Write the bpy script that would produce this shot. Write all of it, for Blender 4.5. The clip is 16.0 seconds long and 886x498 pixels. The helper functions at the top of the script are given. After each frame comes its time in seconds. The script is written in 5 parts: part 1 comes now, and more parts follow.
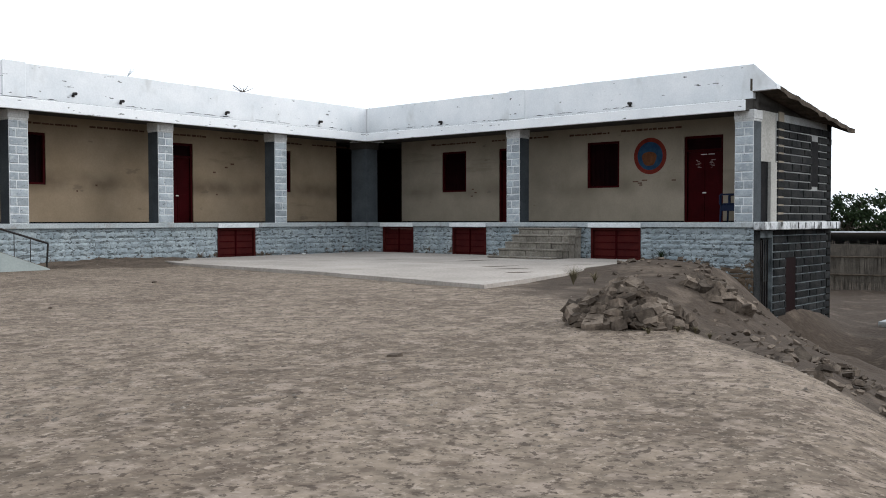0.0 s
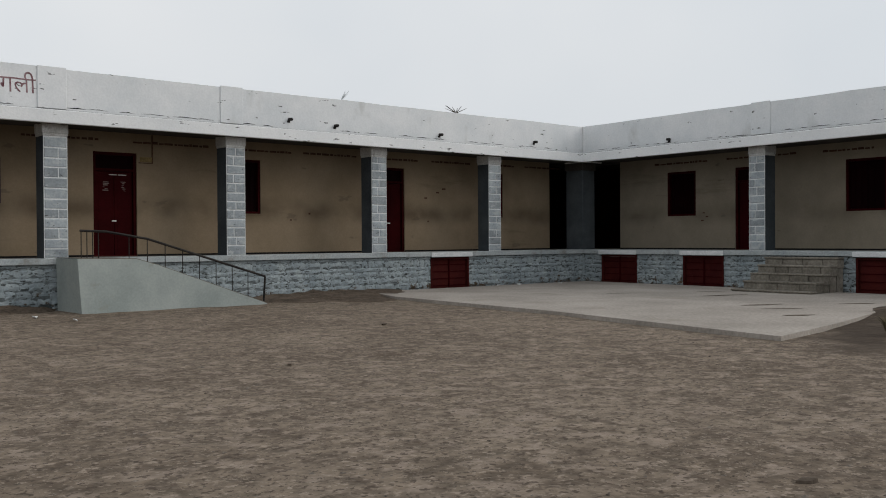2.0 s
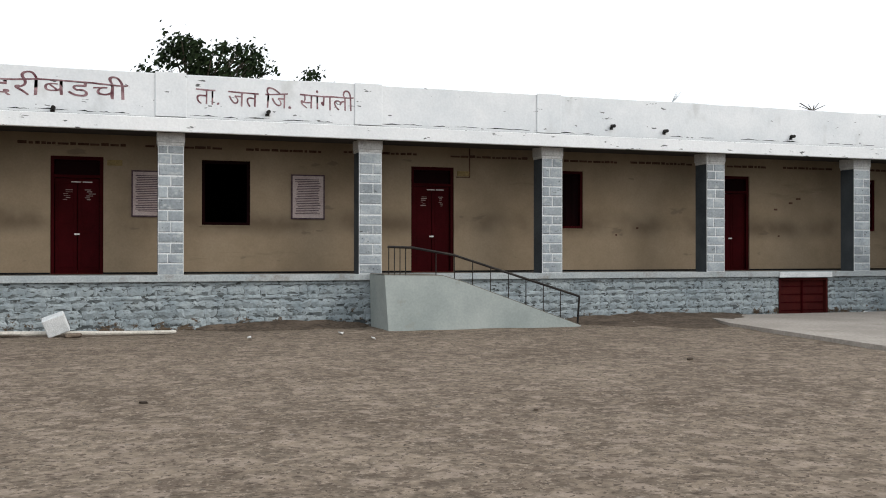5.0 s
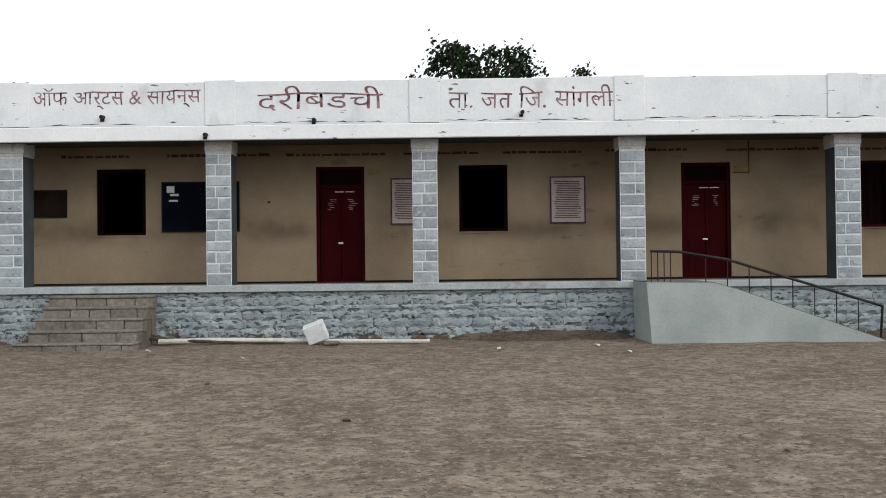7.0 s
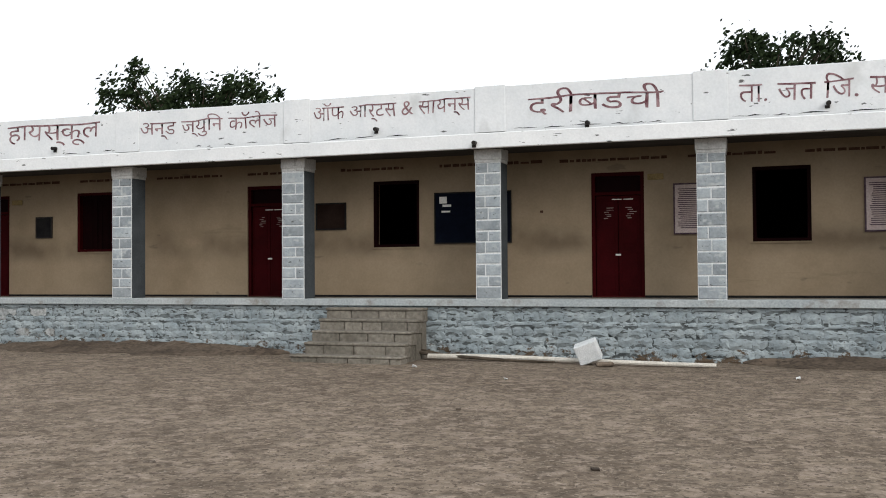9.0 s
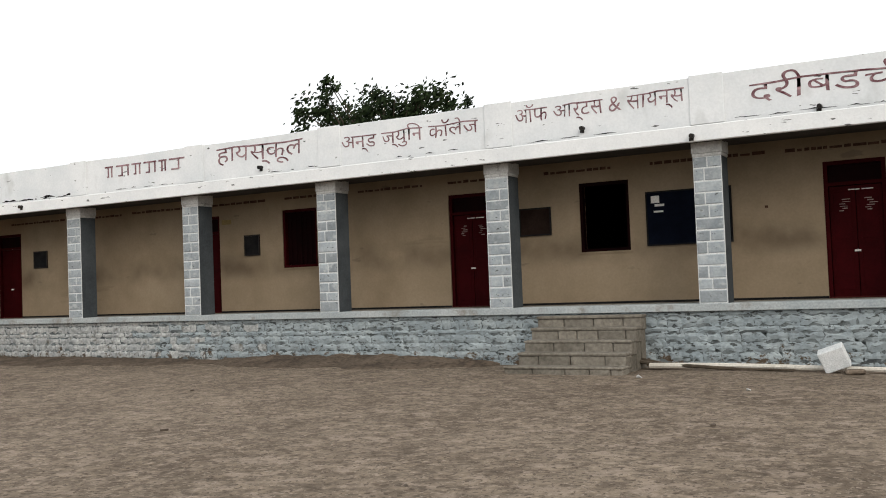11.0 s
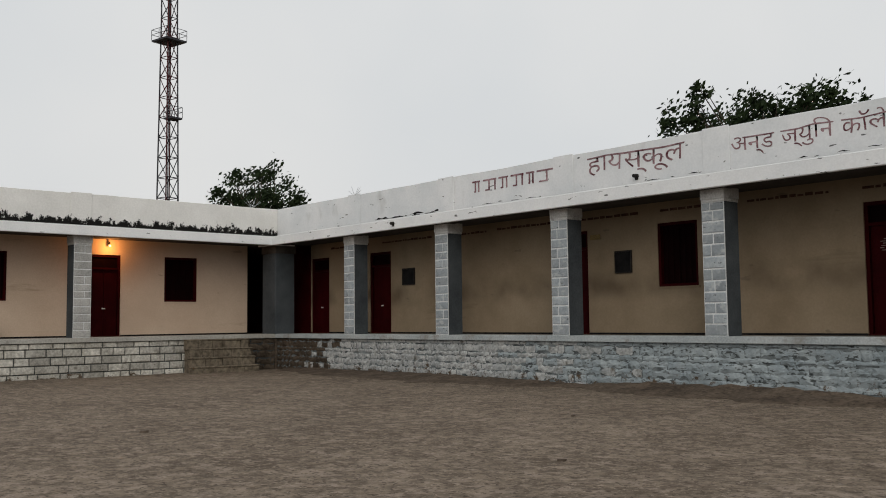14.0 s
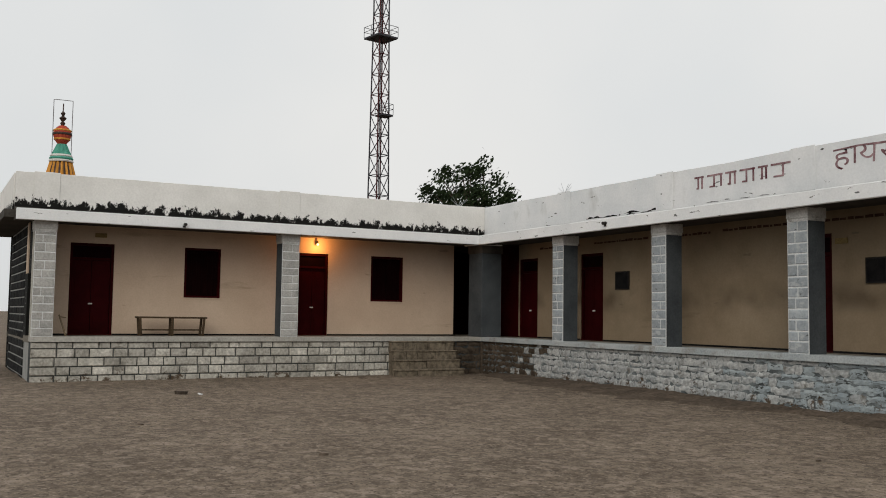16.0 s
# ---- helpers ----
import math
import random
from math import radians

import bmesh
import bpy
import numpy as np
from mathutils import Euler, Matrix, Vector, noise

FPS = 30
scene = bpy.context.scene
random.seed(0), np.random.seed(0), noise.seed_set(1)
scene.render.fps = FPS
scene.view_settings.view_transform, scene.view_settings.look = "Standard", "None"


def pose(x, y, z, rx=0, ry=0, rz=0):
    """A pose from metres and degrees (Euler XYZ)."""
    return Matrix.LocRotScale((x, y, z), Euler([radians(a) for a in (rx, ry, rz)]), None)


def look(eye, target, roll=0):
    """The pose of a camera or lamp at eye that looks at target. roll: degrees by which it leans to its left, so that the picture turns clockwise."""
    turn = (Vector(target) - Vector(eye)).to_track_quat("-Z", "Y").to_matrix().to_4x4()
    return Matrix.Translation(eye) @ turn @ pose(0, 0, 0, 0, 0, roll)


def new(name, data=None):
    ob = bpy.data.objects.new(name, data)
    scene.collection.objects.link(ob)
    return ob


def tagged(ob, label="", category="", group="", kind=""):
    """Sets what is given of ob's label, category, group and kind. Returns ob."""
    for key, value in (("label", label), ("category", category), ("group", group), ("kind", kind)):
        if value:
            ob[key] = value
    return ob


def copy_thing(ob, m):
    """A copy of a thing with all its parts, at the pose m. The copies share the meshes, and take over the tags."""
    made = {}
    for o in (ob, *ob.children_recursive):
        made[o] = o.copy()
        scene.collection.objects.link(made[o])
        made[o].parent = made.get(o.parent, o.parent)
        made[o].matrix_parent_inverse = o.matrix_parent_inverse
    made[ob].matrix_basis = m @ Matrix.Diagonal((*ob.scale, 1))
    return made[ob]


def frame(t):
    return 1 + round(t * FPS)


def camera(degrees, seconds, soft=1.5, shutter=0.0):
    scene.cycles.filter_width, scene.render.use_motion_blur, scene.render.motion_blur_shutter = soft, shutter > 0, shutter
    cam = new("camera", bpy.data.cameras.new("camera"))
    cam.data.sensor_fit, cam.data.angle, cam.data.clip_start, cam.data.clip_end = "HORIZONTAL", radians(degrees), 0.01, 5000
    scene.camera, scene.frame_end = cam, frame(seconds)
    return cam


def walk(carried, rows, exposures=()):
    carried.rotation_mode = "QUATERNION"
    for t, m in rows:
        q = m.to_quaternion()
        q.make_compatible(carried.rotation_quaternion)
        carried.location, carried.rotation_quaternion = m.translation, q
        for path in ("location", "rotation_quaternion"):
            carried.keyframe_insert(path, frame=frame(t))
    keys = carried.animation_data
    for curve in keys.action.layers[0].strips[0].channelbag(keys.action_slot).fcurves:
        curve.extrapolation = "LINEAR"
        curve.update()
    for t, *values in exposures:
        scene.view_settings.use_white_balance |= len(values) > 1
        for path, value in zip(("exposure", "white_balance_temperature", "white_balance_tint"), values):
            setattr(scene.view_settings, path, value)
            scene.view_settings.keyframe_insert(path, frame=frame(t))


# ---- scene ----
cam = camera(50.47, 16.0, soft=1.0)

PATH = [
    (0, (0.535, -19.699, 1.056), (2.095, -18.449, 0.995), -0.1),
    (0.5, (0.957, -19.281, 1.155), (2.46, -17.963, 1.091), -0.13),
    (1, (1.227, -18.937, 1.207), (2.688, -17.573, 1.155), 0.13),
    (1.5, (1.144, -18.275, 1.232), (2.553, -16.856, 1.199), 0.09),
    (2, (1.21, -17.518, 1.298), (2.511, -15.999, 1.278), -0.34),
    (2.5, (1.56, -17.405, 1.38), (2.727, -15.781, 1.361), -0.33),
    (3, (1.97, -17.454, 1.398), (3.029, -15.758, 1.373), -0.29),
    (3.5, (2.046, -17.242, 1.402), (3.001, -15.486, 1.373), -0.28),
    (4, (2.226, -17.056, 1.401), (3.053, -15.234, 1.39), -0.09),
    (4.2, (2.359, -16.982, 1.399), (3.145, -15.143, 1.397), -0.11),
    (6.3, (3.623, -16.233, 1.345), (3.852, -14.246, 1.36), 0.15),
    (6.5, (3.656, -16.143, 1.356), (3.81, -14.149, 1.379), 0.03),
    (7, (3.864, -15.824, 1.383), (3.853, -13.824, 1.407), -0.65),
    (7.5, (3.876, -15.625, 1.424), (3.715, -13.632, 1.446), -0.67),
    (8, (3.997, -15.333, 1.453), (3.7, -13.355, 1.489), -0.7),
    (8.5, (4.076, -14.987, 1.467), (3.644, -13.035, 1.51), -0.58),
    (9, (4.097, -14.678, 1.477), (3.467, -12.78, 1.522), -0.41),
    (9.2, (4.04, -14.51, 1.456), (3.36, -12.63, 1.516), -0.46),
    (10.25, (3.66, -14.37, 1.468), (2.79, -12.57, 1.535), -0.95),
    (11.3, (3.101, -14.269, 1.467), (2.064, -12.561, 1.552), -1.78),
    (11.5, (2.973, -14.221, 1.452), (1.875, -12.552, 1.552), -0.99),
    (12, (2.76, -14.012, 1.389), (1.607, -12.381, 1.488), -1.24),
    (12.5, (2.494, -13.971, 1.362), (1.248, -12.411, 1.491), -0.36),
    (13, (2.261, -13.785, 1.301), (0.912, -12.316, 1.452), -0.92),
    (13.5, (1.99, -13.683, 1.279), (0.545, -12.309, 1.438), -0.82),
    (14, (1.725, -13.515, 1.308), (0.217, -12.21, 1.46), -0.65),
    (14.5, (1.473, -13.323, 1.346), (-0.098, -12.097, 1.511), -0.18),
    (15, (1.204, -13.071, 1.378), (-0.443, -11.946, 1.531), 0.15),
    (15.5, (0.962, -12.709, 1.409), (-0.751, -11.691, 1.574), 0.7),
    (16, (0.677, -12.553, 1.567), (-1.09, -11.626, 1.707), 0.78),
]
walk(cam, [(t, look(e, a, r)) for t, e, a, r in PATH],
     exposures=[(0, -0.05, 6100, 10), (0.5, -0.1, 6100, 10), (1.0, -0.3, 6050, 10), (1.5, -0.63, 6250, 10), (2.0, -0.9, 6450, 10), (2.5, -0.8, 6450, 10), (3.0, -0.77, 6450, 10), (3.5, -0.7, 6450, 10), (4.0, -0.17, 6450, 10), (6.5, -0.28, 6350, 10), (9.0, -0.22, 6450, 10), (12.5, -0.24, 6830, 10), (13.0, -0.65, 6780, 10), (13.5, -0.98, 6680, 10), (14.0, -0.98, 6680, 10), (14.5, -0.86, 6780, 10), (16.0, -0.86, 6780, 10)])

# ---- light ----
SUN_EL, SUN_AZ = 28, 130
world = bpy.data.worlds.new("overcast_sky")
scene.world = world
world.use_nodes = True
wt = world.node_tree
wn, wl = wt.nodes, wt.links
sky = wn.new("ShaderNodeTexSky")
sky.sky_type, sky.sun_disc = "NISHITA", False
sky.sun_elevation, sky.sun_rotation = radians(SUN_EL), radians(SUN_AZ)
sky.dust_density = 3.0
soft_sky = wn.new("ShaderNodeHueSaturation")
soft_sky.inputs["Saturation"].default_value = 0.25
soft_sky.inputs["Value"].default_value = 0.045
wl.new(sky.outputs[0], soft_sky.inputs["Color"])
wco = wn.new("ShaderNodeTexCoord")
cloud = wn.new("ShaderNodeTexNoise")
cloud.inputs["Scale"].default_value, cloud.inputs["Detail"].default_value = 1.6, 4.0
wl.new(wco.outputs["Generated"], cloud.inputs["Vector"])
cloud_ramp = wn.new("ShaderNodeValToRGB")
cloud_ramp.color_ramp.elements[0].position, cloud_ramp.color_ramp.elements[0].color = 0.3, (0.77, 0.825, 0.875, 1)
cloud_ramp.color_ramp.elements[1].position, cloud_ramp.color_ramp.elements[1].color = 0.7, (0.95, 0.965, 0.975, 1)
wl.new(cloud.outputs["Fac"], cloud_ramp.inputs["Fac"])
veil = wn.new("ShaderNodeMixRGB")
veil.inputs["Fac"].default_value = 0.8
wl.new(soft_sky.outputs[0], veil.inputs["Color1"])
wl.new(cloud_ramp.outputs[0], veil.inputs["Color2"])
up = wn.new("ShaderNodeSeparateXYZ")
wl.new(wco.outputs["Generated"], up.inputs[0])
rise = wn.new("ShaderNodeMapRange")
rise.inputs["To Min"].default_value, rise.inputs["To Max"].default_value = 0.76, 0.92
wl.new(up.outputs["Z"], rise.inputs["Value"])
graded_sky = wn.new("ShaderNodeMixRGB")
graded_sky.blend_type = "MULTIPLY"
graded_sky.inputs["Fac"].default_value = 1.0
wl.new(veil.outputs[0], graded_sky.inputs["Color1"])
wl.new(rise.outputs[0], graded_sky.inputs["Color2"])
wl.new(graded_sky.outputs[0], wn["Background"].inputs[0])
wn["Background"].inputs[1].default_value = 2.3

sun = new("sun", bpy.data.lights.new("sun", "SUN"))
sun.data.energy, sun.data.angle, sun.data.color = 1.5, radians(35), (1.0, 0.95, 0.88)
sun.matrix_world = look((0, 0, 0), (-math.sin(radians(SUN_AZ)) * math.cos(radians(SUN_EL)), -math.cos(radians(SUN_AZ)) * math.cos(radians(SUN_EL)), -math.sin(radians(SUN_EL))))


# ---- materials ----
def surface(name, a, b, scale=1.5, rough=0.85, bump=0.3, grain=60.0, vary=0.0, metal=0.0, stain=None, stain_scale=0.7, stain_at=0.62, streak=1.0, speck=1.0, across=1.0, spec=0.12):
    """Two tones mixed by broad noise, darkened by fine grain, with relief; optional stains with a shape of their own."""
    m = bpy.data.materials.new(name)
    m.use_nodes = True
    t = m.node_tree
    n, l = t.nodes, t.links
    p = n["Principled BSDF"]
    geo = n.new("ShaderNodeNewGeometry")
    broad = n.new("ShaderNodeTexNoise")
    broad.inputs["Scale"].default_value, broad.inputs["Detail"].default_value, broad.inputs["Roughness"].default_value = scale, 5.0, 0.65
    l.new(geo.outputs["Position"], broad.inputs["Vector"])
    r = n.new("ShaderNodeValToRGB")
    r.color_ramp.elements[0].position, r.color_ramp.elements[1].position = 0.35, 0.65
    r.color_ramp.elements[0].color, r.color_ramp.elements[1].color = (*a, 1), (*b, 1)
    l.new(broad.outputs["Fac"], r.inputs["Fac"])
    fine = n.new("ShaderNodeTexNoise")
    fine.inputs["Scale"].default_value, fine.inputs["Detail"].default_value = grain, 3.0
    l.new(geo.outputs["Position"], fine.inputs["Vector"])
    g = n.new("ShaderNodeMapRange")
    g.inputs["From Min"].default_value, g.inputs["From Max"].default_value = 0.3, 0.7
    g.inputs["To Min"].default_value, g.inputs["To Max"].default_value = 1 - 0.2 * speck, 1 + 0.12 * speck
    l.new(fine.outputs["Fac"], g.inputs["Value"])
    mul = n.new("ShaderNodeMixRGB")
    mul.blend_type = "MULTIPLY"
    mul.inputs["Fac"].default_value = 1.0
    l.new(r.outputs[0], mul.inputs["Color1"])
    l.new(g.outputs[0], mul.inputs["Color2"])
    out = mul.outputs[0]
    if vary:
        info = n.new("ShaderNodeObjectInfo")
        vr = n.new("ShaderNodeMapRange")
        vr.inputs["To Min"].default_value, vr.inputs["To Max"].default_value = 1 - vary, 1 + vary
        l.new(info.outputs["Random"], vr.inputs["Value"])
        vm = n.new("ShaderNodeMixRGB")
        vm.blend_type = "MULTIPLY"
        vm.inputs["Fac"].default_value = 1.0
        l.new(out, vm.inputs["Color1"])
        l.new(vr.outputs[0], vm.inputs["Color2"])
        out = vm.outputs[0]
    if stain:
        mp = n.new("ShaderNodeMapping")
        mp.inputs["Scale"].default_value = (across, across, streak)
        l.new(geo.outputs["Position"], mp.inputs["Vector"])
        sn = n.new("ShaderNodeTexNoise")
        sn.inputs["Scale"].default_value, sn.inputs["Detail"].default_value, sn.inputs["Roughness"].default_value = stain_scale, 6.0, 0.7
        l.new(mp.outputs[0], sn.inputs["Vector"])
        sr = n.new("ShaderNodeValToRGB")
        sr.color_ramp.elements[0].position, sr.color_ramp.elements[1].position = stain_at, stain_at + 0.14
        l.new(sn.outputs["Fac"], sr.inputs["Fac"])
        sm = n.new("ShaderNodeMixRGB")
        l.new(sr.outputs[0], sm.inputs["Fac"])
        l.new(out, sm.inputs["Color1"])
        sm.inputs["Color2"].default_value = (*stain, 1)
        out = sm.outputs[0]
    l.new(out, p.inputs["Base Color"])
    p.inputs["Specular IOR Level"].default_value = spec
    p.inputs["Roughness"].default_value, p.inputs["Metallic"].default_value = rough, metal
    if bump:
        bp = n.new("ShaderNodeBump")
        bp.inputs["Strength"].default_value, bp.inputs["Distance"].default_value = bump, 0.012
        l.new(fine.outputs["Fac"], bp.inputs["Height"])
        l.new(bp.outputs[0], p.inputs["Normal"])
    return m


def mould_on(m, z_low, z_high, colour, scale=3.0, along=(1, 1, 0.35)):
    """Black mould that creeps up from a ledge in ragged tufts: noise against height."""
    t = m.node_tree
    n, l = t.nodes, t.links
    p = n["Principled BSDF"]
    was = p.inputs["Base Color"].links[0].from_socket
    geo = n.new("ShaderNodeNewGeometry")
    sep = n.new("ShaderNodeSeparateXYZ")
    l.new(geo.outputs["Position"], sep.inputs[0])
    h = n.new("ShaderNodeMapRange")
    h.inputs["From Min"].default_value, h.inputs["From Max"].default_value = z_low, z_high
    h.inputs["To Min"].default_value, h.inputs["To Max"].default_value = 0.34, 0.78
    l.new(sep.outputs["Z"], h.inputs["Value"])
    mp = n.new("ShaderNodeMapping")
    mp.inputs["Scale"].default_value = along
    l.new(geo.outputs["Position"], mp.inputs["Vector"])
    ns = n.new("ShaderNodeTexNoise")
    ns.inputs["Scale"].default_value, ns.inputs["Detail"].default_value, ns.inputs["Roughness"].default_value = scale, 6.0, 0.75
    l.new(mp.outputs[0], ns.inputs["Vector"])
    d = n.new("ShaderNodeMath")
    d.operation = "SUBTRACT"
    l.new(ns.outputs["Fac"], d.inputs[0])
    l.new(h.outputs[0], d.inputs[1])
    k = n.new("ShaderNodeMapRange")
    k.inputs["From Min"].default_value, k.inputs["From Max"].default_value = 0.0, 0.05
    l.new(d.outputs[0], k.inputs["Value"])
    mx = n.new("ShaderNodeMixRGB")
    l.new(k.outputs[0], mx.inputs["Fac"])
    l.new(was, mx.inputs["Color1"])
    mx.inputs["Color2"].default_value = (*colour, 1)
    l.new(mx.outputs[0], p.inputs["Base Color"])
    return m


def flecks(m, scale, at, soft, colour, stretch=(1, 1, 1), strength=1.0, seed=0.0):
    """Small specks of another colour scattered over a surface."""
    t = m.node_tree
    n, l = t.nodes, t.links
    p = n["Principled BSDF"]
    was = p.inputs["Base Color"].links[0].from_socket
    geo = n.new("ShaderNodeNewGeometry")
    mp = n.new("ShaderNodeMapping")
    mp.inputs["Scale"].default_value, mp.inputs["Location"].default_value = stretch, (seed, seed * 1.7, 0)
    l.new(geo.outputs["Position"], mp.inputs["Vector"])
    ns = n.new("ShaderNodeTexNoise")
    ns.inputs["Scale"].default_value, ns.inputs["Detail"].default_value, ns.inputs["Roughness"].default_value = scale, 3.0, 0.6
    l.new(mp.outputs[0], ns.inputs["Vector"])
    k = n.new("ShaderNodeMapRange")
    k.inputs["From Min"].default_value, k.inputs["From Max"].default_value, k.inputs["To Max"].default_value = at, at + soft, strength
    l.new(ns.outputs["Fac"], k.inputs["Value"])
    mx = n.new("ShaderNodeMixRGB")
    l.new(k.outputs[0], mx.inputs["Fac"])
    l.new(was, mx.inputs["Color1"])
    mx.inputs["Color2"].default_value = (*colour, 1)
    l.new(mx.outputs[0], p.inputs["Base Color"])
    return m


def grime_band(m, z_mid, reach, colour, strength):
    """A smudged belt of grime at shoulder height, broken up along the wall."""
    t = m.node_tree
    n, l = t.nodes, t.links
    p = n["Principled BSDF"]
    was = p.inputs["Base Color"].links[0].from_socket
    geo = n.new("ShaderNodeNewGeometry")
    sep = n.new("ShaderNodeSeparateXYZ")
    l.new(geo.outputs["Position"], sep.inputs[0])
    ns = n.new("ShaderNodeTexNoise")
    ns.inputs["Scale"].default_value, ns.inputs["Detail"].default_value = 0.9, 4.0
    l.new(geo.outputs["Position"], ns.inputs["Vector"])
    low = n.new("ShaderNodeMapRange")
    low.interpolation_type = "SMOOTHSTEP"
    low.inputs["From Min"].default_value, low.inputs["From Max"].default_value = z_mid - reach, z_mid
    l.new(sep.outputs["Z"], low.inputs["Value"])
    high = n.new("ShaderNodeMapRange")
    high.interpolation_type = "SMOOTHSTEP"
    high.inputs["From Min"].default_value, high.inputs["From Max"].default_value = z_mid, z_mid + 1.3 * reach
    high.inputs["To Min"].default_value, high.inputs["To Max"].default_value = 1.0, 0.0
    l.new(sep.outputs["Z"], high.inputs["Value"])
    amount = n.new("ShaderNodeMapRange")
    amount.inputs["From Min"].default_value, amount.inputs["From Max"].default_value, amount.inputs["To Max"].default_value = 0.36, 0.62, strength
    l.new(ns.outputs["Fac"], amount.inputs["Value"])
    a = n.new("ShaderNodeMath")
    a.operation = "MULTIPLY"
    l.new(low.outputs[0], a.inputs[0])
    l.new(high.outputs[0], a.inputs[1])
    b = n.new("ShaderNodeMath")
    b.operation = "MULTIPLY"
    l.new(a.outputs[0], b.inputs[0])
    l.new(amount.outputs[0], b.inputs[1])
    mx = n.new("ShaderNodeMixRGB")
    l.new(b.outputs[0], mx.inputs["Fac"])
    l.new(was, mx.inputs["Color1"])
    mx.inputs["Color2"].default_value = (*colour, 1)
    l.new(mx.outputs[0], p.inputs["Base Color"])
    return m


earth = surface("dry_earth", (0.134, 0.103, 0.0759), (0.218, 0.173, 0.131), 0.5, 0.97, 1.0, 9.0, stain=(0.116, 0.0881, 0.0666), stain_scale=2.2, stain_at=0.55, speck=2.2)
flecks(earth, 9.0, 0.56, 0.07, (0.105, 0.0788, 0.0592), (1, 1, 1), 0.7, 3.0)
flecks(earth, 14.0, 0.60, 0.06, (0.336, 0.271, 0.213), (1, 1, 1), 0.6, 9.0)
flecks(earth, 4.2, 0.53, 0.10, (0.289, 0.23, 0.183), (1, 1, 1), 0.6, 13.0)
flecks(earth, 27.0, 0.60, 0.04, (0.326, 0.269, 0.216), (1, 1, 1), 0.5, 33.0)
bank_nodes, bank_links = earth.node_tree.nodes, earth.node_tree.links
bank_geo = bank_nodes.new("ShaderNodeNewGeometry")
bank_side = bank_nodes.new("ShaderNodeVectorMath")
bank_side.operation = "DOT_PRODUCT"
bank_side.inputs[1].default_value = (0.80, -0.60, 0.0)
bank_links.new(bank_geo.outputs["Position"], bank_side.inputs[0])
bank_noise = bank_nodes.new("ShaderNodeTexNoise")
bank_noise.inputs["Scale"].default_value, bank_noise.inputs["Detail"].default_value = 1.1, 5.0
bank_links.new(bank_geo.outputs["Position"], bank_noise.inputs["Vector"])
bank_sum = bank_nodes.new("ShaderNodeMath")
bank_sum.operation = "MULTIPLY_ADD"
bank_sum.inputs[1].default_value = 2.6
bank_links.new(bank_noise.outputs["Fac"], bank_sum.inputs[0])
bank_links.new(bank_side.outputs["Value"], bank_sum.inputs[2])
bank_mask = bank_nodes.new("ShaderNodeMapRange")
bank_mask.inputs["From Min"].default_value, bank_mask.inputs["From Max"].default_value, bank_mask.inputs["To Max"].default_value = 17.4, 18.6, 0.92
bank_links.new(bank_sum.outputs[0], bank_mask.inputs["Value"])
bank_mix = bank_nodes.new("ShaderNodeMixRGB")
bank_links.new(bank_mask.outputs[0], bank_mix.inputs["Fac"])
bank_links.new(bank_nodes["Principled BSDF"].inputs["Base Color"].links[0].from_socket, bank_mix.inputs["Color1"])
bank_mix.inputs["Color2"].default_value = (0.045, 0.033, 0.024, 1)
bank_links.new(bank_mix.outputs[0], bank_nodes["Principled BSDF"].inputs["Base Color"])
flecks(earth, 1.5, 0.55, 0.12, (0.179, 0.14, 0.106), (1, 1, 1), 0.4, 51.0)
flecks(earth, 5.5, 0.58, 0.06, (0.0788, 0.059, 0.0447), (1, 1, 1), 0.5, 57.0)
flecks(earth, 19.0, 0.575, 0.04, (0.0651, 0.0487, 0.0374), (1, 1, 1), 0.85, 21.0)
flecks(earth, 48.0, 0.64, 0.04, (0.042, 0.0321, 0.026), (1, 1, 1), 0.8, 41.0)
for nd in earth.node_tree.nodes:
    if nd.type == "BUMP":
        nd.inputs["Distance"].default_value = 0.03
dark_soil = surface("dark_soil", (0.07, 0.053, 0.04), (0.13, 0.10, 0.075), 2.0, 0.98, 1.0, 14.0, speck=2.0)
flecks(dark_soil, 3.0, 0.54, 0.06, (0.14, 0.105, 0.078), (1, 1, 1), 0.6, 2.0)
flecks(dark_soil, 14.0, 0.6, 0.05, (0.04, 0.03, 0.022), (1, 1, 1), 0.8, 5.0)
whitewash = surface("whitewash", (0.68, 0.70, 0.71), (0.79, 0.795, 0.795), 0.9, 0.9, 0.15, 25.0, stain=(0.42, 0.43, 0.42), stain_scale=1.5, stain_at=0.66, streak=0.4, speck=0.25)
flecks(whitewash, 5.0, 0.685, 0.02, (0.07, 0.07, 0.065), (0.7, 0.7, 2.2), 0.9, 4.0)
flecks(whitewash, 1.3, 0.60, 0.12, (0.45, 0.45, 0.43), (1, 1, 0.5), 0.6, 8.0)
whitewash_left = mould_on(surface("whitewash_mouldy", (0.70, 0.69, 0.66), (0.80, 0.79, 0.76), 0.9, 0.9, 0.25, 25.0, stain=(0.42, 0.41, 0.38), stain_scale=1.5, stain_at=0.64, speck=0.3), 3.73, 4.14, (0.012, 0.012, 0.011), 6.0, (1, 1, 0.7))
fascia_paint = surface("fascia_paint", (0.72, 0.735, 0.74), (0.82, 0.825, 0.82), 0.8, 0.9, 0.2, 30.0, stain=(0.5, 0.5, 0.48), stain_scale=2.2, stain_at=0.68, speck=0.25)
flecks(fascia_paint, 6.0, 0.675, 0.02, (0.08, 0.08, 0.075), (0.6, 0.6, 2.5), 0.9, 12.0)
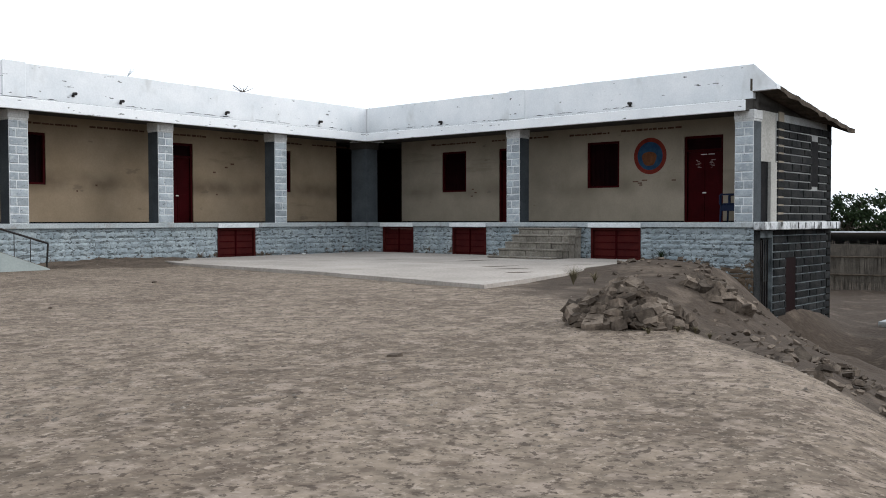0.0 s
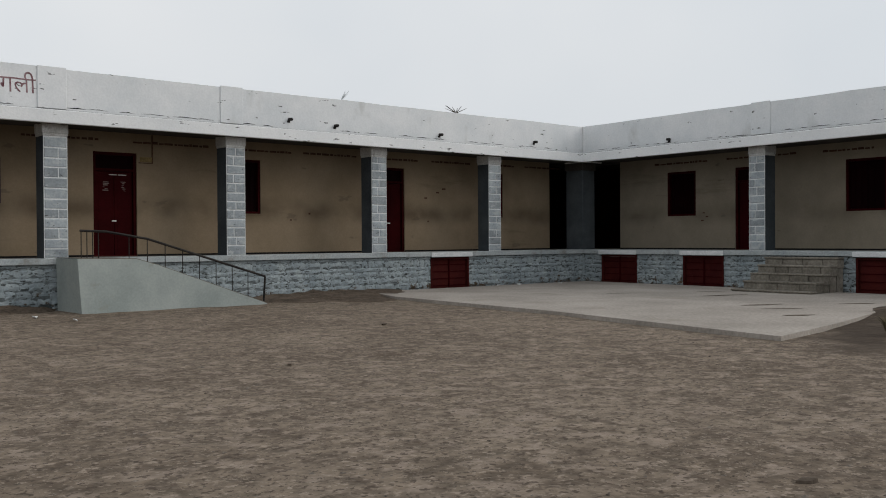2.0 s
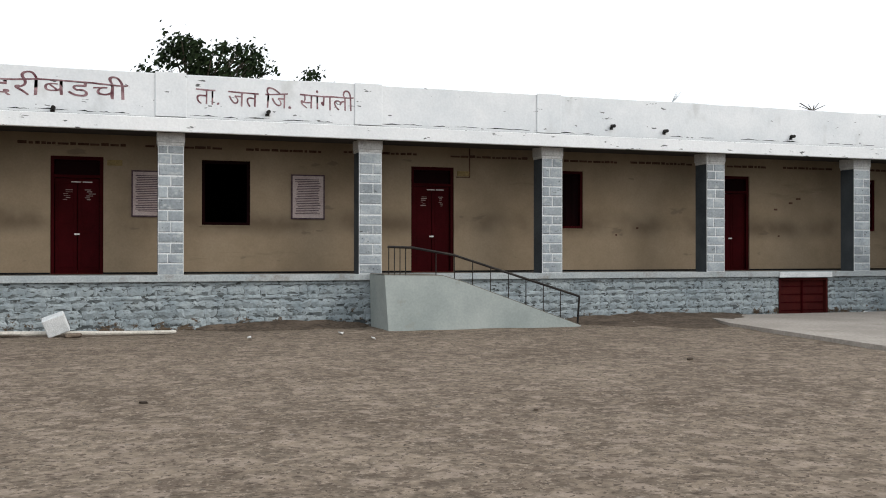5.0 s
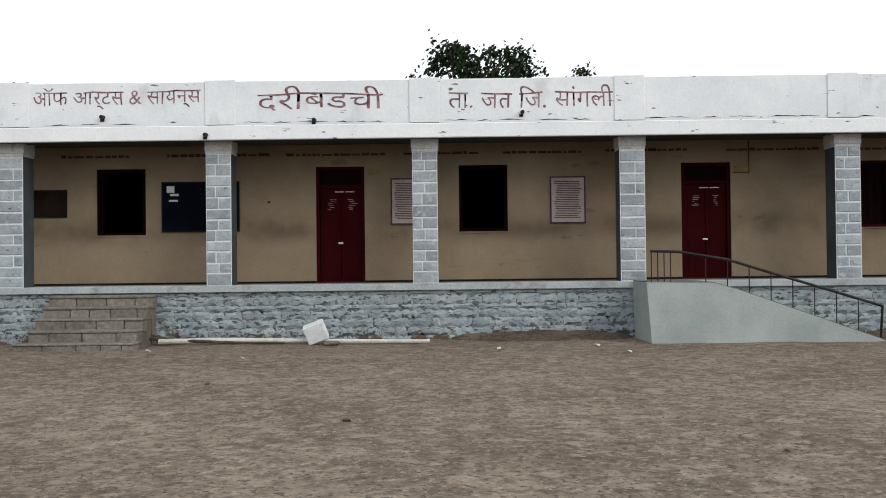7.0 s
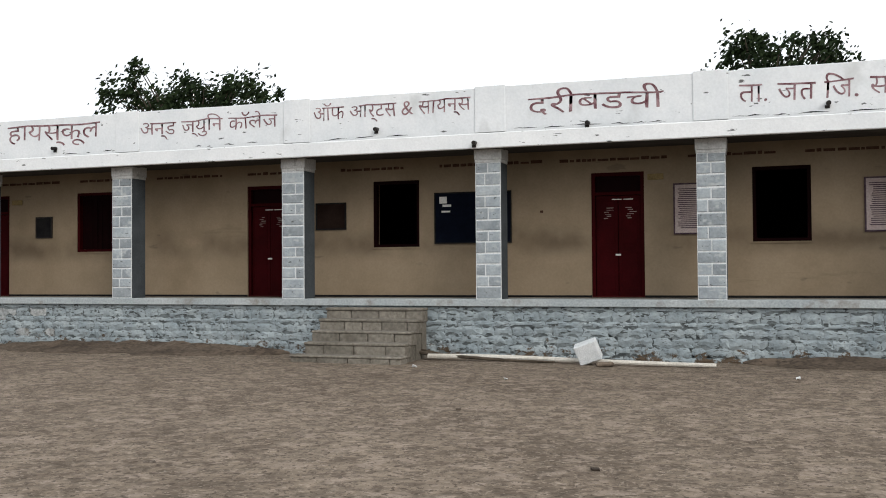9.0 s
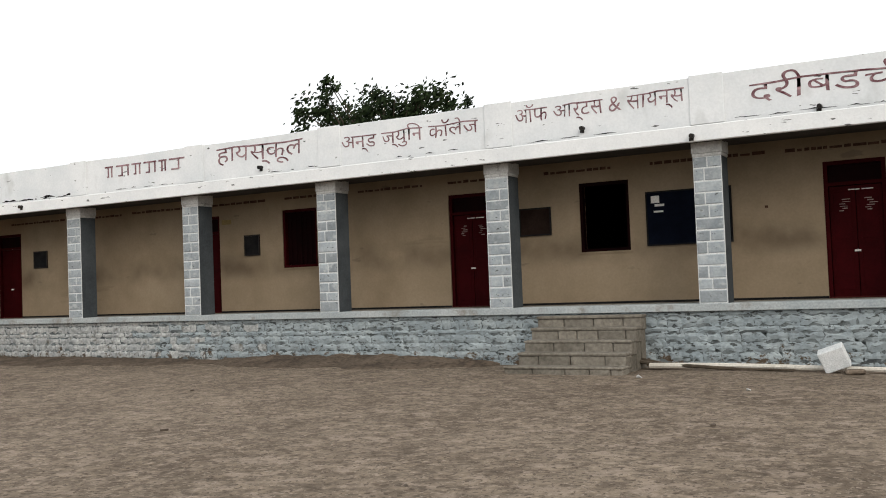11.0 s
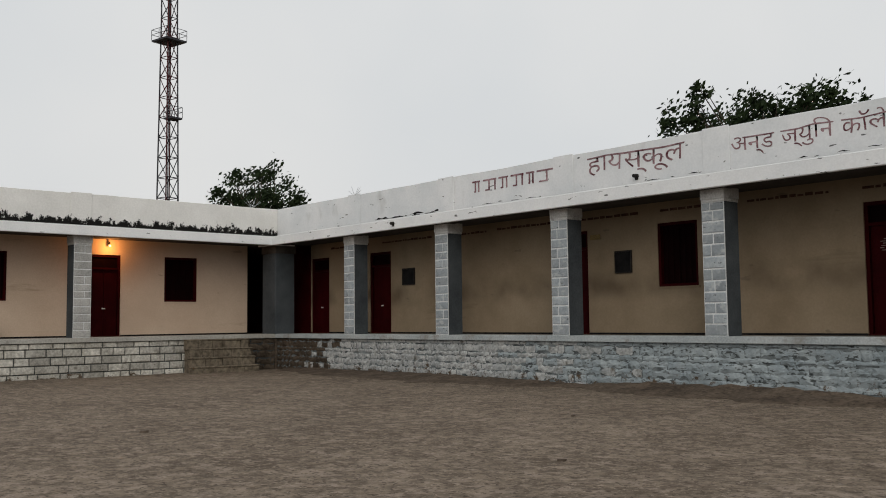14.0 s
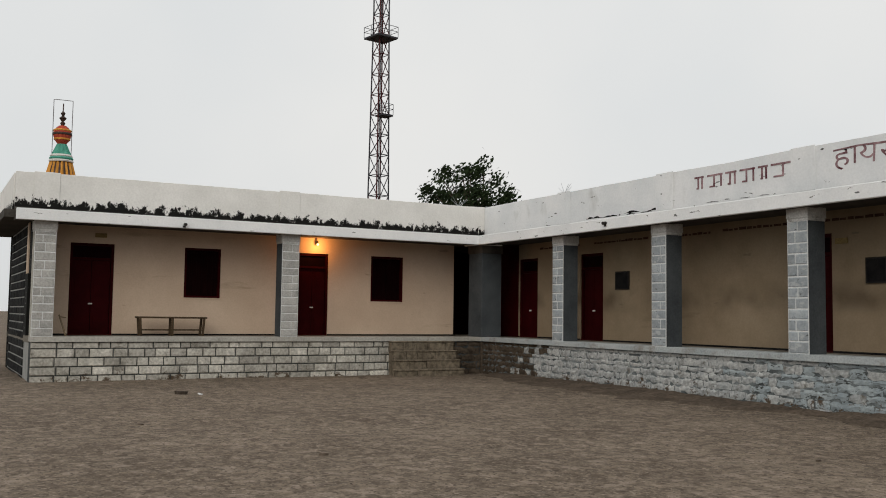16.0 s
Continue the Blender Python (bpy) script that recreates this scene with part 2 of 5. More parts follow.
capital_paint = surface("capital_wash", (0.48, 0.48, 0.465), (0.62, 0.615, 0.60), 2.0, 0.9, 0.3, 30.0, stain=(0.2, 0.19, 0.17), stain_scale=3.0, stain_at=0.58)
# one limewash in three tones: each wing's light is put into its colour
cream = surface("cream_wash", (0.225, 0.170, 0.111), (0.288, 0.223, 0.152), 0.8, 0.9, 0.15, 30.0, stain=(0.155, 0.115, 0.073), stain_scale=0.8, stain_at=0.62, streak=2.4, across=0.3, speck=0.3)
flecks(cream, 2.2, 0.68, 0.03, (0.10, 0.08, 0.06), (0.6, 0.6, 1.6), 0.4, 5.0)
cream_left = surface("cream_wash_lit", (0.53, 0.405, 0.305), (0.60, 0.47, 0.36), 0.8, 0.9, 0.15, 30.0, stain=(0.30, 0.23, 0.15), stain_scale=0.8, stain_at=0.62, streak=2.4, across=0.3, speck=0.3)
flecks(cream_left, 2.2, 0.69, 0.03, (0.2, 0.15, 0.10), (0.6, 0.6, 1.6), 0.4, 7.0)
cream_right = surface("cream_wash_shaded", (0.22, 0.188, 0.142), (0.28, 0.24, 0.185), 0.8, 0.9, 0.15, 30.0, stain=(0.18, 0.15, 0.11), stain_scale=0.8, stain_at=0.62, streak=2.4, across=0.3, speck=0.3)
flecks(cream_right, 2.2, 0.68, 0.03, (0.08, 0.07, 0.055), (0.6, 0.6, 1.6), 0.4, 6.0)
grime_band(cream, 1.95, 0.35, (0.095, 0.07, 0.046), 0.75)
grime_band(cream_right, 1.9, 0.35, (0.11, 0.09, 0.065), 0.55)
# blotched plaster, darkened so that shade under the roof sits in the colour
soffit = surface("soffit_plaster_shade", (0.045, 0.041, 0.036), (0.075, 0.068, 0.06), 0.7, 0.95, 0.2, 20.0, stain=(0.09, 0.08, 0.07), stain_scale=1.0, stain_at=0.56)
blue_stone = surface("blue_painted_stone", (0.225, 0.265, 0.282), (0.335, 0.375, 0.385), 2.2, 0.85, 1.0, 18.0, vary=0.10, stain=(0.16, 0.16, 0.145), stain_scale=4.0, stain_at=0.64, speck=0.8)
flecks(blue_stone, 8.0, 0.60, 0.04, (0.045, 0.048, 0.046), (0.8, 0.8, 2.4), 0.9, 14.0)
flecks(blue_stone, 14.0, 0.62, 0.05, (0.07, 0.07, 0.065), (0.8, 0.8, 2.0), 0.7, 31.0)
joint_mid = surface("grey_joint", (0.06, 0.068, 0.07), (0.21, 0.235, 0.24), 3.0, 0.95, 0.5, 40.0)
white_stone = surface("whitewashed_stone", (0.34, 0.325, 0.285), (0.52, 0.50, 0.45), 2.0, 0.9, 0.9, 18.0, vary=0.25, stain=(0.13, 0.12, 0.10), stain_scale=3.4, stain_at=0.56, speck=1.6)
column_stone = surface("blue_column_stone", (0.25, 0.28, 0.30), (0.36, 0.39, 0.405), 3.0, 0.8, 0.5, 22.0, vary=0.2, speck=0.6)
flecks(column_stone, 4.5, 0.56, 0.10, (0.46, 0.48, 0.48), (1, 1, 1.5), 0.7, 3.0)
flecks(column_stone, 13.0, 0.66, 0.03, (0.06, 0.062, 0.06), (0.8, 0.8, 1.8), 0.8, 17.0)
pale_column = surface("worn_column_whitewash", (0.33, 0.33, 0.315), (0.44, 0.43, 0.41), 3.0, 0.85, 0.5, 30.0, vary=0.1, stain=(0.22, 0.21, 0.19), stain_scale=3.0, stain_at=0.6)
end_plaster = surface("end_plaster", (0.33, 0.32, 0.29), (0.42, 0.405, 0.37), 1.0, 0.9, 0.3, 25.0, stain=(0.2, 0.19, 0.165), stain_scale=1.5, stain_at=0.58)
band_cement = surface("band_cement", (0.50, 0.51, 0.51), (0.66, 0.665, 0.66), 1.5, 0.9, 0.4, 25.0, stain=(0.07, 0.07, 0.066), stain_scale=3.0, stain_at=0.49, streak=0.5)
grey_stone = surface("grey_whitewashed_stone", (0.27, 0.285, 0.285), (0.40, 0.405, 0.395), 2.0, 0.9, 0.9, 18.0, vary=0.15, stain=(0.12, 0.11, 0.09), stain_scale=3.4, stain_at=0.57, speck=1.6)
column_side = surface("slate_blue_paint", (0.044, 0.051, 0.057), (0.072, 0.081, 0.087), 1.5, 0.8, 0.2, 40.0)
mortar = surface("white_pointing", (0.58, 0.60, 0.60), (0.70, 0.71, 0.71), 5.0, 0.9, 0.3, 60.0)
joint_dark = surface("dark_joint", (0.035, 0.04, 0.04), (0.07, 0.075, 0.075), 3.0, 0.95, 0.5, 40.0)
joint_pale = surface("pale_joint", (0.24, 0.245, 0.235), (0.34, 0.34, 0.325), 3.0, 0.95, 0.5, 40.0)
ledge_paint = surface("ledge_cement", (0.32, 0.355, 0.365), (0.42, 0.44, 0.44), 1.2, 0.9, 0.4, 30.0, stain=(0.2, 0.18, 0.15), stain_scale=1.3, stain_at=0.54)
cement = surface("grey_cement", (0.15, 0.134, 0.11), (0.235, 0.212, 0.178), 1.2, 0.9, 0.6, 18.0, vary=0.15, stain=(0.11, 0.095, 0.075), stain_scale=2.2, stain_at=0.55, speck=1.5)
dark_rubble = surface("dark_rubble_cement", (0.05, 0.039, 0.029), (0.095, 0.074, 0.055), 2.5, 0.95, 0.9, 12.0, stain=(0.04, 0.033, 0.026), stain_scale=4.0, stain_at=0.55, speck=2.0)
step_rubble = surface("brown_rubble_steps", (0.12, 0.098, 0.072), (0.21, 0.175, 0.13), 2.5, 0.95, 1.0, 10.0, stain=(0.05, 0.042, 0.032), stain_scale=5.0, stain_at=0.56, speck=2.2)
ramp_cement = surface("pale_cement", (0.29, 0.325, 0.31), (0.38, 0.41, 0.39), 1.0, 0.9, 0.15, 25.0, speck=0.35, stain=(0.26, 0.26, 0.22), stain_scale=1.6, stain_at=0.60)
slab_cement = surface("apron_cement", (0.29, 0.258, 0.225), (0.38, 0.34, 0.30), 0.6, 0.92, 0.3, 18.0, stain=(0.24, 0.205, 0.17), stain_scale=0.7, stain_at=0.58)
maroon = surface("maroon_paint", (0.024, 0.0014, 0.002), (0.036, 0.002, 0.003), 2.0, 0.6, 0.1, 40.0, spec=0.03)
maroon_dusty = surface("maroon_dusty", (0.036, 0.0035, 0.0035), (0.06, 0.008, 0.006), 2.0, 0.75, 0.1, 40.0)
# maroon darkened for recesses, near-black for rooms: their shade is in the colour
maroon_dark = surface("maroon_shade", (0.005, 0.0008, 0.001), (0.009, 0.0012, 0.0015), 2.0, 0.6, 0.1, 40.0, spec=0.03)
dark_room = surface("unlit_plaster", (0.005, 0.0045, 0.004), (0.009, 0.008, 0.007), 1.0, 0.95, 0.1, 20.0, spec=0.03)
iron = surface("painted_iron", (0.02, 0.018, 0.018), (0.04, 0.035, 0.03), 6.0, 0.5, 0.1, 80.0, metal=0.3)
black_stone = surface("dark_basalt", (0.010, 0.011, 0.012), (0.028, 0.028, 0.027), 2.5, 0.9, 0.8, 25.0, vary=0.35, spec=0.05)
chalk = surface("chalk_white", (0.60, 0.58, 0.55), (0.72, 0.70, 0.66), 20.0, 0.95, 0.0, 90.0)
chalk_faint = surface("chalk_faint", (0.20, 0.15, 0.14), (0.30, 0.25, 0.23), 30.0, 0.95, 0.0, 90.0)
sign_red = surface("faded_red_lettering", (0.10, 0.03, 0.04), (0.38, 0.25, 0.26), 5.0, 0.9, 0.0, 60.0)
slogan = surface("brown_lettering", (0.055, 0.025, 0.016), (0.11, 0.06, 0.04), 8.0, 0.9, 0.0, 60.0)
navy = surface("navy_board", (0.002, 0.003, 0.007), (0.004, 0.006, 0.013), 3.0, 0.8, 0.05, 40.0, spec=0.03)
slate = surface("dark_slate", (0.009, 0.009, 0.010), (0.02, 0.019, 0.019), 4.0, 0.8, 0.1, 50.0, spec=0.03)
brown_board = surface("brown_board", (0.014, 0.008, 0.006), (0.024, 0.015, 0.012), 3.0, 0.8, 0.1, 50.0, spec=0.03)
pink_board = surface("pink_notice", (0.40, 0.32, 0.30), (0.48, 0.40, 0.375), 2.0, 0.9, 0.05, 40.0)
ink = surface("dark_ink", (0.05, 0.03, 0.045), (0.10, 0.07, 0.08), 9.0, 0.9, 0.0, 60.0)
ochre = surface("ochre_plate", (0.22, 0.16, 0.07), (0.28, 0.2, 0.09), 5.0, 0.7, 0.0, 40.0)
wood = surface("weathered_wood", (0.13, 0.095, 0.06), (0.21, 0.155, 0.10), 4.0, 0.85, 0.4, 40.0)
bench_wood = surface("dark_bench_wood", (0.045, 0.03, 0.018), (0.085, 0.058, 0.035), 4.0, 0.85, 0.4, 40.0)
pale_wood = surface("peeled_pole", (0.52, 0.48, 0.42), (0.66, 0.62, 0.55), 4.0, 0.85, 0.3, 40.0)
bark = surface("bark", (0.05, 0.04, 0.03), (0.10, 0.08, 0.06), 5.0, 0.95, 0.6, 30.0)
leaf = surface("dark_leaf", (0.010, 0.018, 0.008), (0.032, 0.047, 0.02), 3.0, 0.6, 0.0, 30.0, spec=0.03)
leaf_dry = surface("dry_weed", (0.09, 0.075, 0.045), (0.17, 0.14, 0.085), 6.0, 0.9, 0.0, 30.0)
rock = surface("broken_rock", (0.05, 0.038, 0.029), (0.165, 0.13, 0.10), 5.0, 0.95, 0.8, 30.0, vary=0.4)
pebble = surface("pebble", (0.05, 0.04, 0.032), (0.24, 0.205, 0.17), 8.0, 0.95, 0.2, 40.0)
paper = surface("litter_paper", (0.68, 0.68, 0.66), (0.78, 0.78, 0.76), 5.0, 0.9, 0.0, 40.0)
blue_plastic = surface("blue_plastic", (0.006, 0.010, 0.030), (0.009, 0.016, 0.042), 3.0, 0.35, 0.0, 40.0)
red_paint = surface("medallion_red", (0.10, 0.012, 0.008), (0.15, 0.022, 0.012), 6.0, 0.8, 0.0, 40.0)
blue_paint = surface("medallion_blue", (0.010, 0.032, 0.07), (0.02, 0.055, 0.10), 6.0, 0.8, 0.0, 40.0)
orange_paint = surface("medallion_orange", (0.08, 0.03, 0.012), (0.13, 0.052, 0.02), 9.0, 0.8, 0.0, 40.0)
mast_red = surface("mast_red", (0.05, 0.014, 0.016), (0.085, 0.024, 0.025), 1.0, 0.6, 0.0, 30.0)
mast_grey = surface("mast_grey", (0.03, 0.03, 0.036), (0.055, 0.055, 0.062), 1.0, 0.6, 0.0, 30.0)
spire_orange = surface("spire_orange", (0.55, 0.24, 0.04), (0.66, 0.32, 0.07), 6.0, 0.7, 0.0, 30.0)
spire_red = surface("spire_red", (0.38, 0.05, 0.03), (0.48, 0.09, 0.05), 6.0, 0.7, 0.0, 30.0)
spire_green = surface("spire_green", (0.06, 0.26, 0.19), (0.10, 0.36, 0.27), 6.0, 0.7, 0.0, 30.0)
spire_dark = surface("spire_dark", (0.05, 0.035, 0.03), (0.09, 0.06, 0.05), 6.0, 0.5, 0.0, 30.0, metal=0.4)
tin = surface("tin_roof", (0.55, 0.56, 0.57), (0.68, 0.69, 0.70), 1.0, 0.5, 0.1, 12.0)
brush = surface("brushwood", (0.07, 0.06, 0.05), (0.15, 0.13, 0.105), 2.0, 0.95, 0.3, 20.0)
bulb_glass = bpy.data.materials.new("lit_bulb")
bulb_glass.use_nodes = True
bulb_glass.node_tree.nodes["Principled BSDF"].inputs["Emission Color"].default_value = (1.0, 0.45, 0.12, 1)
bulb_glass.node_tree.nodes["Principled BSDF"].inputs["Emission Strength"].default_value = 2.5


# ---- mesh helpers ----
def add_box(bm, x0, y0, z0, x1, y1, z1, m=None):
    vs = [bm.verts.new((x, y, z)) for z in (z0, z1) for y in (y0, y1) for x in (x0, x1)]
    if m is not None:
        for v in vs:
            v.co = m @ v.co
    for f in ((0, 2, 3, 1), (4, 5, 7, 6), (0, 1, 5, 4), (2, 6, 7, 3), (0, 4, 6, 2), (1, 3, 7, 5)):
        bm.faces.new([vs[i] for i in f])
    return vs


def boxes(*specs, bevel=0.0):
    bm = bmesh.new()
    for s in specs:
        add_box(bm, *s)
    if bevel:
        bmesh.ops.bevel(bm, geom=bm.edges[:], offset=bevel, segments=1, affect="EDGES")
    return bm


def add_tube(bm, a, b, r0, r1=None, sides=8):
    a, b = Vector(a), Vector(b)
    r1 = r0 if r1 is None else r1
    q = (b - a).to_track_quat("Z", "Y").to_matrix()
    rings = []
    for c, r in ((a, r0), (b, r1)):
        rings.append([bm.verts.new(c + q @ Vector((r * math.cos(6.28319 * i / sides), r * math.sin(6.28319 * i / sides), 0))) for i in range(sides)])
    for i in range(sides):
        j = (i + 1) % sides
        bm.faces.new((rings[0][i], rings[0][j], rings[1][j], rings[1][i]))
    bm.faces.new(rings[0][::-1])
    bm.faces.new(rings[1])


def add_lathe(bm, x, y, profile, sides=16, flute=0.0):
    rings = []
    for r, z in profile:
        rings.append([bm.verts.new((x + r * (1 + flute * (i % 2)) * math.cos(6.28319 * i / sides), y + r * (1 + flute * (i % 2)) * math.sin(6.28319 * i / sides), z)) for i in range(sides)])
    for a, b in zip(rings, rings[1:]):
        for i in range(sides):
            j = (i + 1) % sides
            bm.faces.new((a[i], a[j], b[j], b[i]))
    bm.faces.new(rings[0][::-1])
    bm.faces.new(rings[-1])


def mesh_of(name, bm, material):
    bmesh.ops.recalc_face_normals(bm, faces=bm.faces[:])
    me = bpy.data.meshes.new(name)
    bm.to_mesh(me)
    bm.free()
    me.materials.append(material)
    return me


def part(name, bm, material, parent, label=""):
    ob = new(name, mesh_of(name, bm, material))
    ob.parent = parent
    return tagged(ob, label=label)


def built(name, bm, material, m=None):
    ob = new(name, mesh_of(name, bm, material))
    if m is not None:
        ob.matrix_basis = m
    return ob


def base(name, m):
    ob = new(name)
    ob.matrix_basis = m
    return ob


# ---- plan ----
P = 1.0                      # veranda floor over the yard
CAP, BEAM, LEDGE, TOP = 3.22, 3.47, 3.72, 4.48
OVER, FOOT, BROW = -0.28, 3.42, 3.66   # overhang of the roof slab before the columns, its underside and top
XL, XR = -21.0, 21.42
MAIN = Matrix()
RIGHT = Matrix.Translation((XR, 0, 0)) @ Matrix.Rotation(radians(-92.83), 4, "Z")
LEFT = Matrix.Translation((XL, 0, 0)) @ Matrix.Rotation(radians(91.28), 4, "Z")
WM, WR, WL = 1.18, 1.39, 1.34   # veranda depths
R_END, L_END = 12.15, -11.0


def ground_height(x, y):
    d = (x - 21.2) * 0.40 - (y + 10.8) * 0.916
    s = min(max((d - 0.2) / 4.0, 0.0), 1.0)
    z = 0.05 - 1.8 * s * s * (3 - 2 * s)
    c = min(max((0.8 * x - 0.6 * y - 16.3) / 1.8, 0.0), 1.0) * min(max((-13.3 + 0.16 * min(max(x - 14.0, 0.0), 6.0) - y) / 1.4, 0.0), 1.0)
    z -= (0.50 + 0.07 * min(max(x - 12.0, 0.0), 6.0)) * c * (1 - s)
    for cx, cy, h, r in ((20.0, -10.6, 0.22, 1.0), (17.0, -11.8, 0.26, 1.3), (14.66, -13.8, 0.12, 0.8), (8.5, -15.6, 0.10, 0.9), (21.2, -13.1, -1.3, 1.7)):
        z += h * math.exp(-((x - cx) ** 2 + (y - cy) ** 2) / (r * r))
    z += 0.02 * noise.noise((x * 0.6, y * 0.6, 0)) + 0.012 * noise.noise((x * 2.1, y * 2.1, 3))
    z += c * (0.12 * noise.noise((x * 1.3, y * 1.3, 5)) + 0.07 * noise.noise((x * 2.6, y * 2.6, 8)))
    if d > 1.0:
        z += 0.12 * s * noise.noise((x * 0.9, y * 0.9, 7))
    return z


# ---- ground ----
def graded(a, b, step):
    v = list(np.arange(a, b + 1e-6, step))
    return [a - 700, a - 300, a - 120, a - 50, a - 20, a - 8] + v + [b + 8, b + 20, b + 50, b + 120, b + 300, b + 700]


gx, gy = graded(-26, 46, 0.4), graded(-30, 10, 0.4)
gv = [(x, y, ground_height(x, y)) for y in gy for x in gx]
nx = len(gx)
gf = [(j * nx + i, j * nx + i + 1, (j + 1) * nx + i + 1, (j + 1) * nx + i) for j in range(len(gy) - 1) for i in range(nx - 1)]
gm = bpy.data.meshes.new("ground")
gm.from_pydata(gv, [], gf)
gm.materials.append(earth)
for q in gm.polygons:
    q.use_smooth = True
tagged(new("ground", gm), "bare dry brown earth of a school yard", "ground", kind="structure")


# ---- walls with openings ----
def walled(u0, u1, z0, z1, v0, v1, holes):
    """Boxes for a wall in u and z with rectangular holes (a, b, low, high)."""
    cuts = sorted({u0, u1, *[h[0] for h in holes], *[h[1] for h in holes]})
    out = []
    for a, b in zip(cuts, cuts[1:]):
        mid = (a + b) / 2
        spans = [(z0, z1)]
        for h in holes:
            if h[0] < mid < h[1]:
                spans = [s for lo, hi in spans for s in ((lo, min(hi, h[2])), (max(lo, h[3]), hi)) if s[1] - s[0] > 1e-4]
        out += [(a, v0, lo, b, v1, hi) for lo, hi in spans]
    return out


LINT, SILL = 3.1, 1.9
DOORS = {
    "M": [(1.48, 2.36), (8.09, 8.98), (15.05, 15.95), (-5.10, -4.2), (-11.66, -10.76), (-18.2, -17.3), (-21.0, -20.1)],
    "R": [(4.01, 4.9), (9.79, 10.8)],
    "L": [(-4.67, -3.84), (-10.12, -9.16)],
}
WINDOWS = {
    "M": [(-2.5, -1.61), (4.07, 4.95), (10.85, 11.84), (18.52, 19.41), (-9.04, -8.16)],
    "R": [(1.84, 2.78), (6.99, 7.96)],
    "L": [(-2.63, -1.68), (-7.54, -6.66)],
}
GAPS = {"M": [(21.3, XR + WR)], "R": [(-WM, 0.13)], "L": [(-0.1, WM)]}   # open passages in the inner corners
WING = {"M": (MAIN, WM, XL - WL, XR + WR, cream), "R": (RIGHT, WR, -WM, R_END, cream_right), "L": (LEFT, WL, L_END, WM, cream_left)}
NAME = {"M": "north", "R": "east", "L": "west"}
for k, (m, w, u0, u1, paint) in WING.items():
    holes = [(a, b, P - 0.01, BEAM + 0.1) for a, b in GAPS[k]] + [(a, b, P - 0.01, LINT) for a, b in DOORS[k]] + [(a, b, SILL, LINT) for a, b in WINDOWS[k]]
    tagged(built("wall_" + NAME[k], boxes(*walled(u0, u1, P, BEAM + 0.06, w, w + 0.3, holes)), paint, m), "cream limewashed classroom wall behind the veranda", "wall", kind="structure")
    tagged(built("baseboard_" + NAME[k], boxes(*walled(u0 + 0.01, u1 - 0.01, P, P + 0.035, w - 0.008, w, [(a, b, 0, 2) for a, b in DOORS[k] + GAPS[k]])), slate, m), "dark painted skirting line along the wall foot", "skirting", kind="structure")
    # floor, roof and rear wall; near-black colour stands in for the unlit rooms
    f0, f1 = (XL, XR) if k == "M" else ((0.0, u1) if k == "R" else (u0, 0.0))
    rear = 4.53 if k == "R" else w + 4.6
    tagged(built("ceiling_" + NAME[k], boxes((u0 - (0 if k != "L" else 0.6), 0.2, BEAM + 0.03, u1 - (0.03 if k == "R" else 0), rear + 0.5, BEAM + 0.2)), soffit, m), "stained cement ceiling and roof slab, darkened for veranda shade", "ceiling", kind="structure")
    tagged(built("floor_" + NAME[k], boxes((u0, w - 0.002, P - 0.15, u1, rear, P - 0.003)), cement, m), "grey cement classroom floor", "floor", kind="structure")
    tagged(built("rear_wall_" + NAME[k], boxes((u0, rear, -1.9, u1, rear + 0.25, BEAM + 0.03)), dark_room, m), "plain rear wall of the classrooms, near-black for unlit rooms", "wall", kind="structure")

# unseen near-black walls, added to keep light out of the corner passages
for k, specs in (("east", ((21.1, 1.50, P - 0.14, 21.28, 3.6, BEAM), (21.1, 3.605, P - 0.14, 24.6, 3.8, BEAM), (24.42, -0.3, P - 0.14, 24.6, 3.6, BEAM), (23.12, -0.3, P - 0.14, 24.415, -0.16, BEAM))),
                 ("west", ((-22.3, 1.50, P - 0.14, -22.1, 3.6, BEAM), (-24.6, 3.605, P - 0.14, -22.1, 3.8, BEAM), (-24.6, -0.3, P - 0.14, -24.42, 3.6, BEAM), (-24.415, -0.3, P - 0.14, -22.66, -0.12, BEAM)))):
    tagged(built("lobby_wall_" + k, boxes(*specs), maroon_dark, MAIN), "added near-black wall closing the corner passage, shade in its colour", "wall", kind="structure")
    s_ = 1 if k == "east" else -1
    for name, z0, z1, paint in (("lobby_floor_", P - 0.16, P - 0.006, cement), ("lobby_ceiling_", BEAM + 0.002, BEAM + 0.027, soffit)):
        a, b, c = (21.1, 22.83, 24.62) if s_ > 0 else (-22.2, -22.36, -24.62)
        tagged(built(name + k, boxes((min(a, c), 1.49, z0, max(a, c), 3.8, z1), (min(b, c), -0.3, z0, max(b, c), 1.485, z1)), paint, MAIN), "dark corner passage " + name[6:-1], name[6:-1], kind="structure")
# dark sheet added over the corner wall in place of its deep shade
tagged(built("shade_sheet_west", boxes((XL - WL + 0.02, WM - 0.03, P, -21.03, WM - 0.003, BEAM + 0.02)), maroon, MAIN), "added dark maroon sheet standing in for deep shade in the veranda corner", "wall", kind="structure")

# ---- doors and windows ----
count = [0, 0]


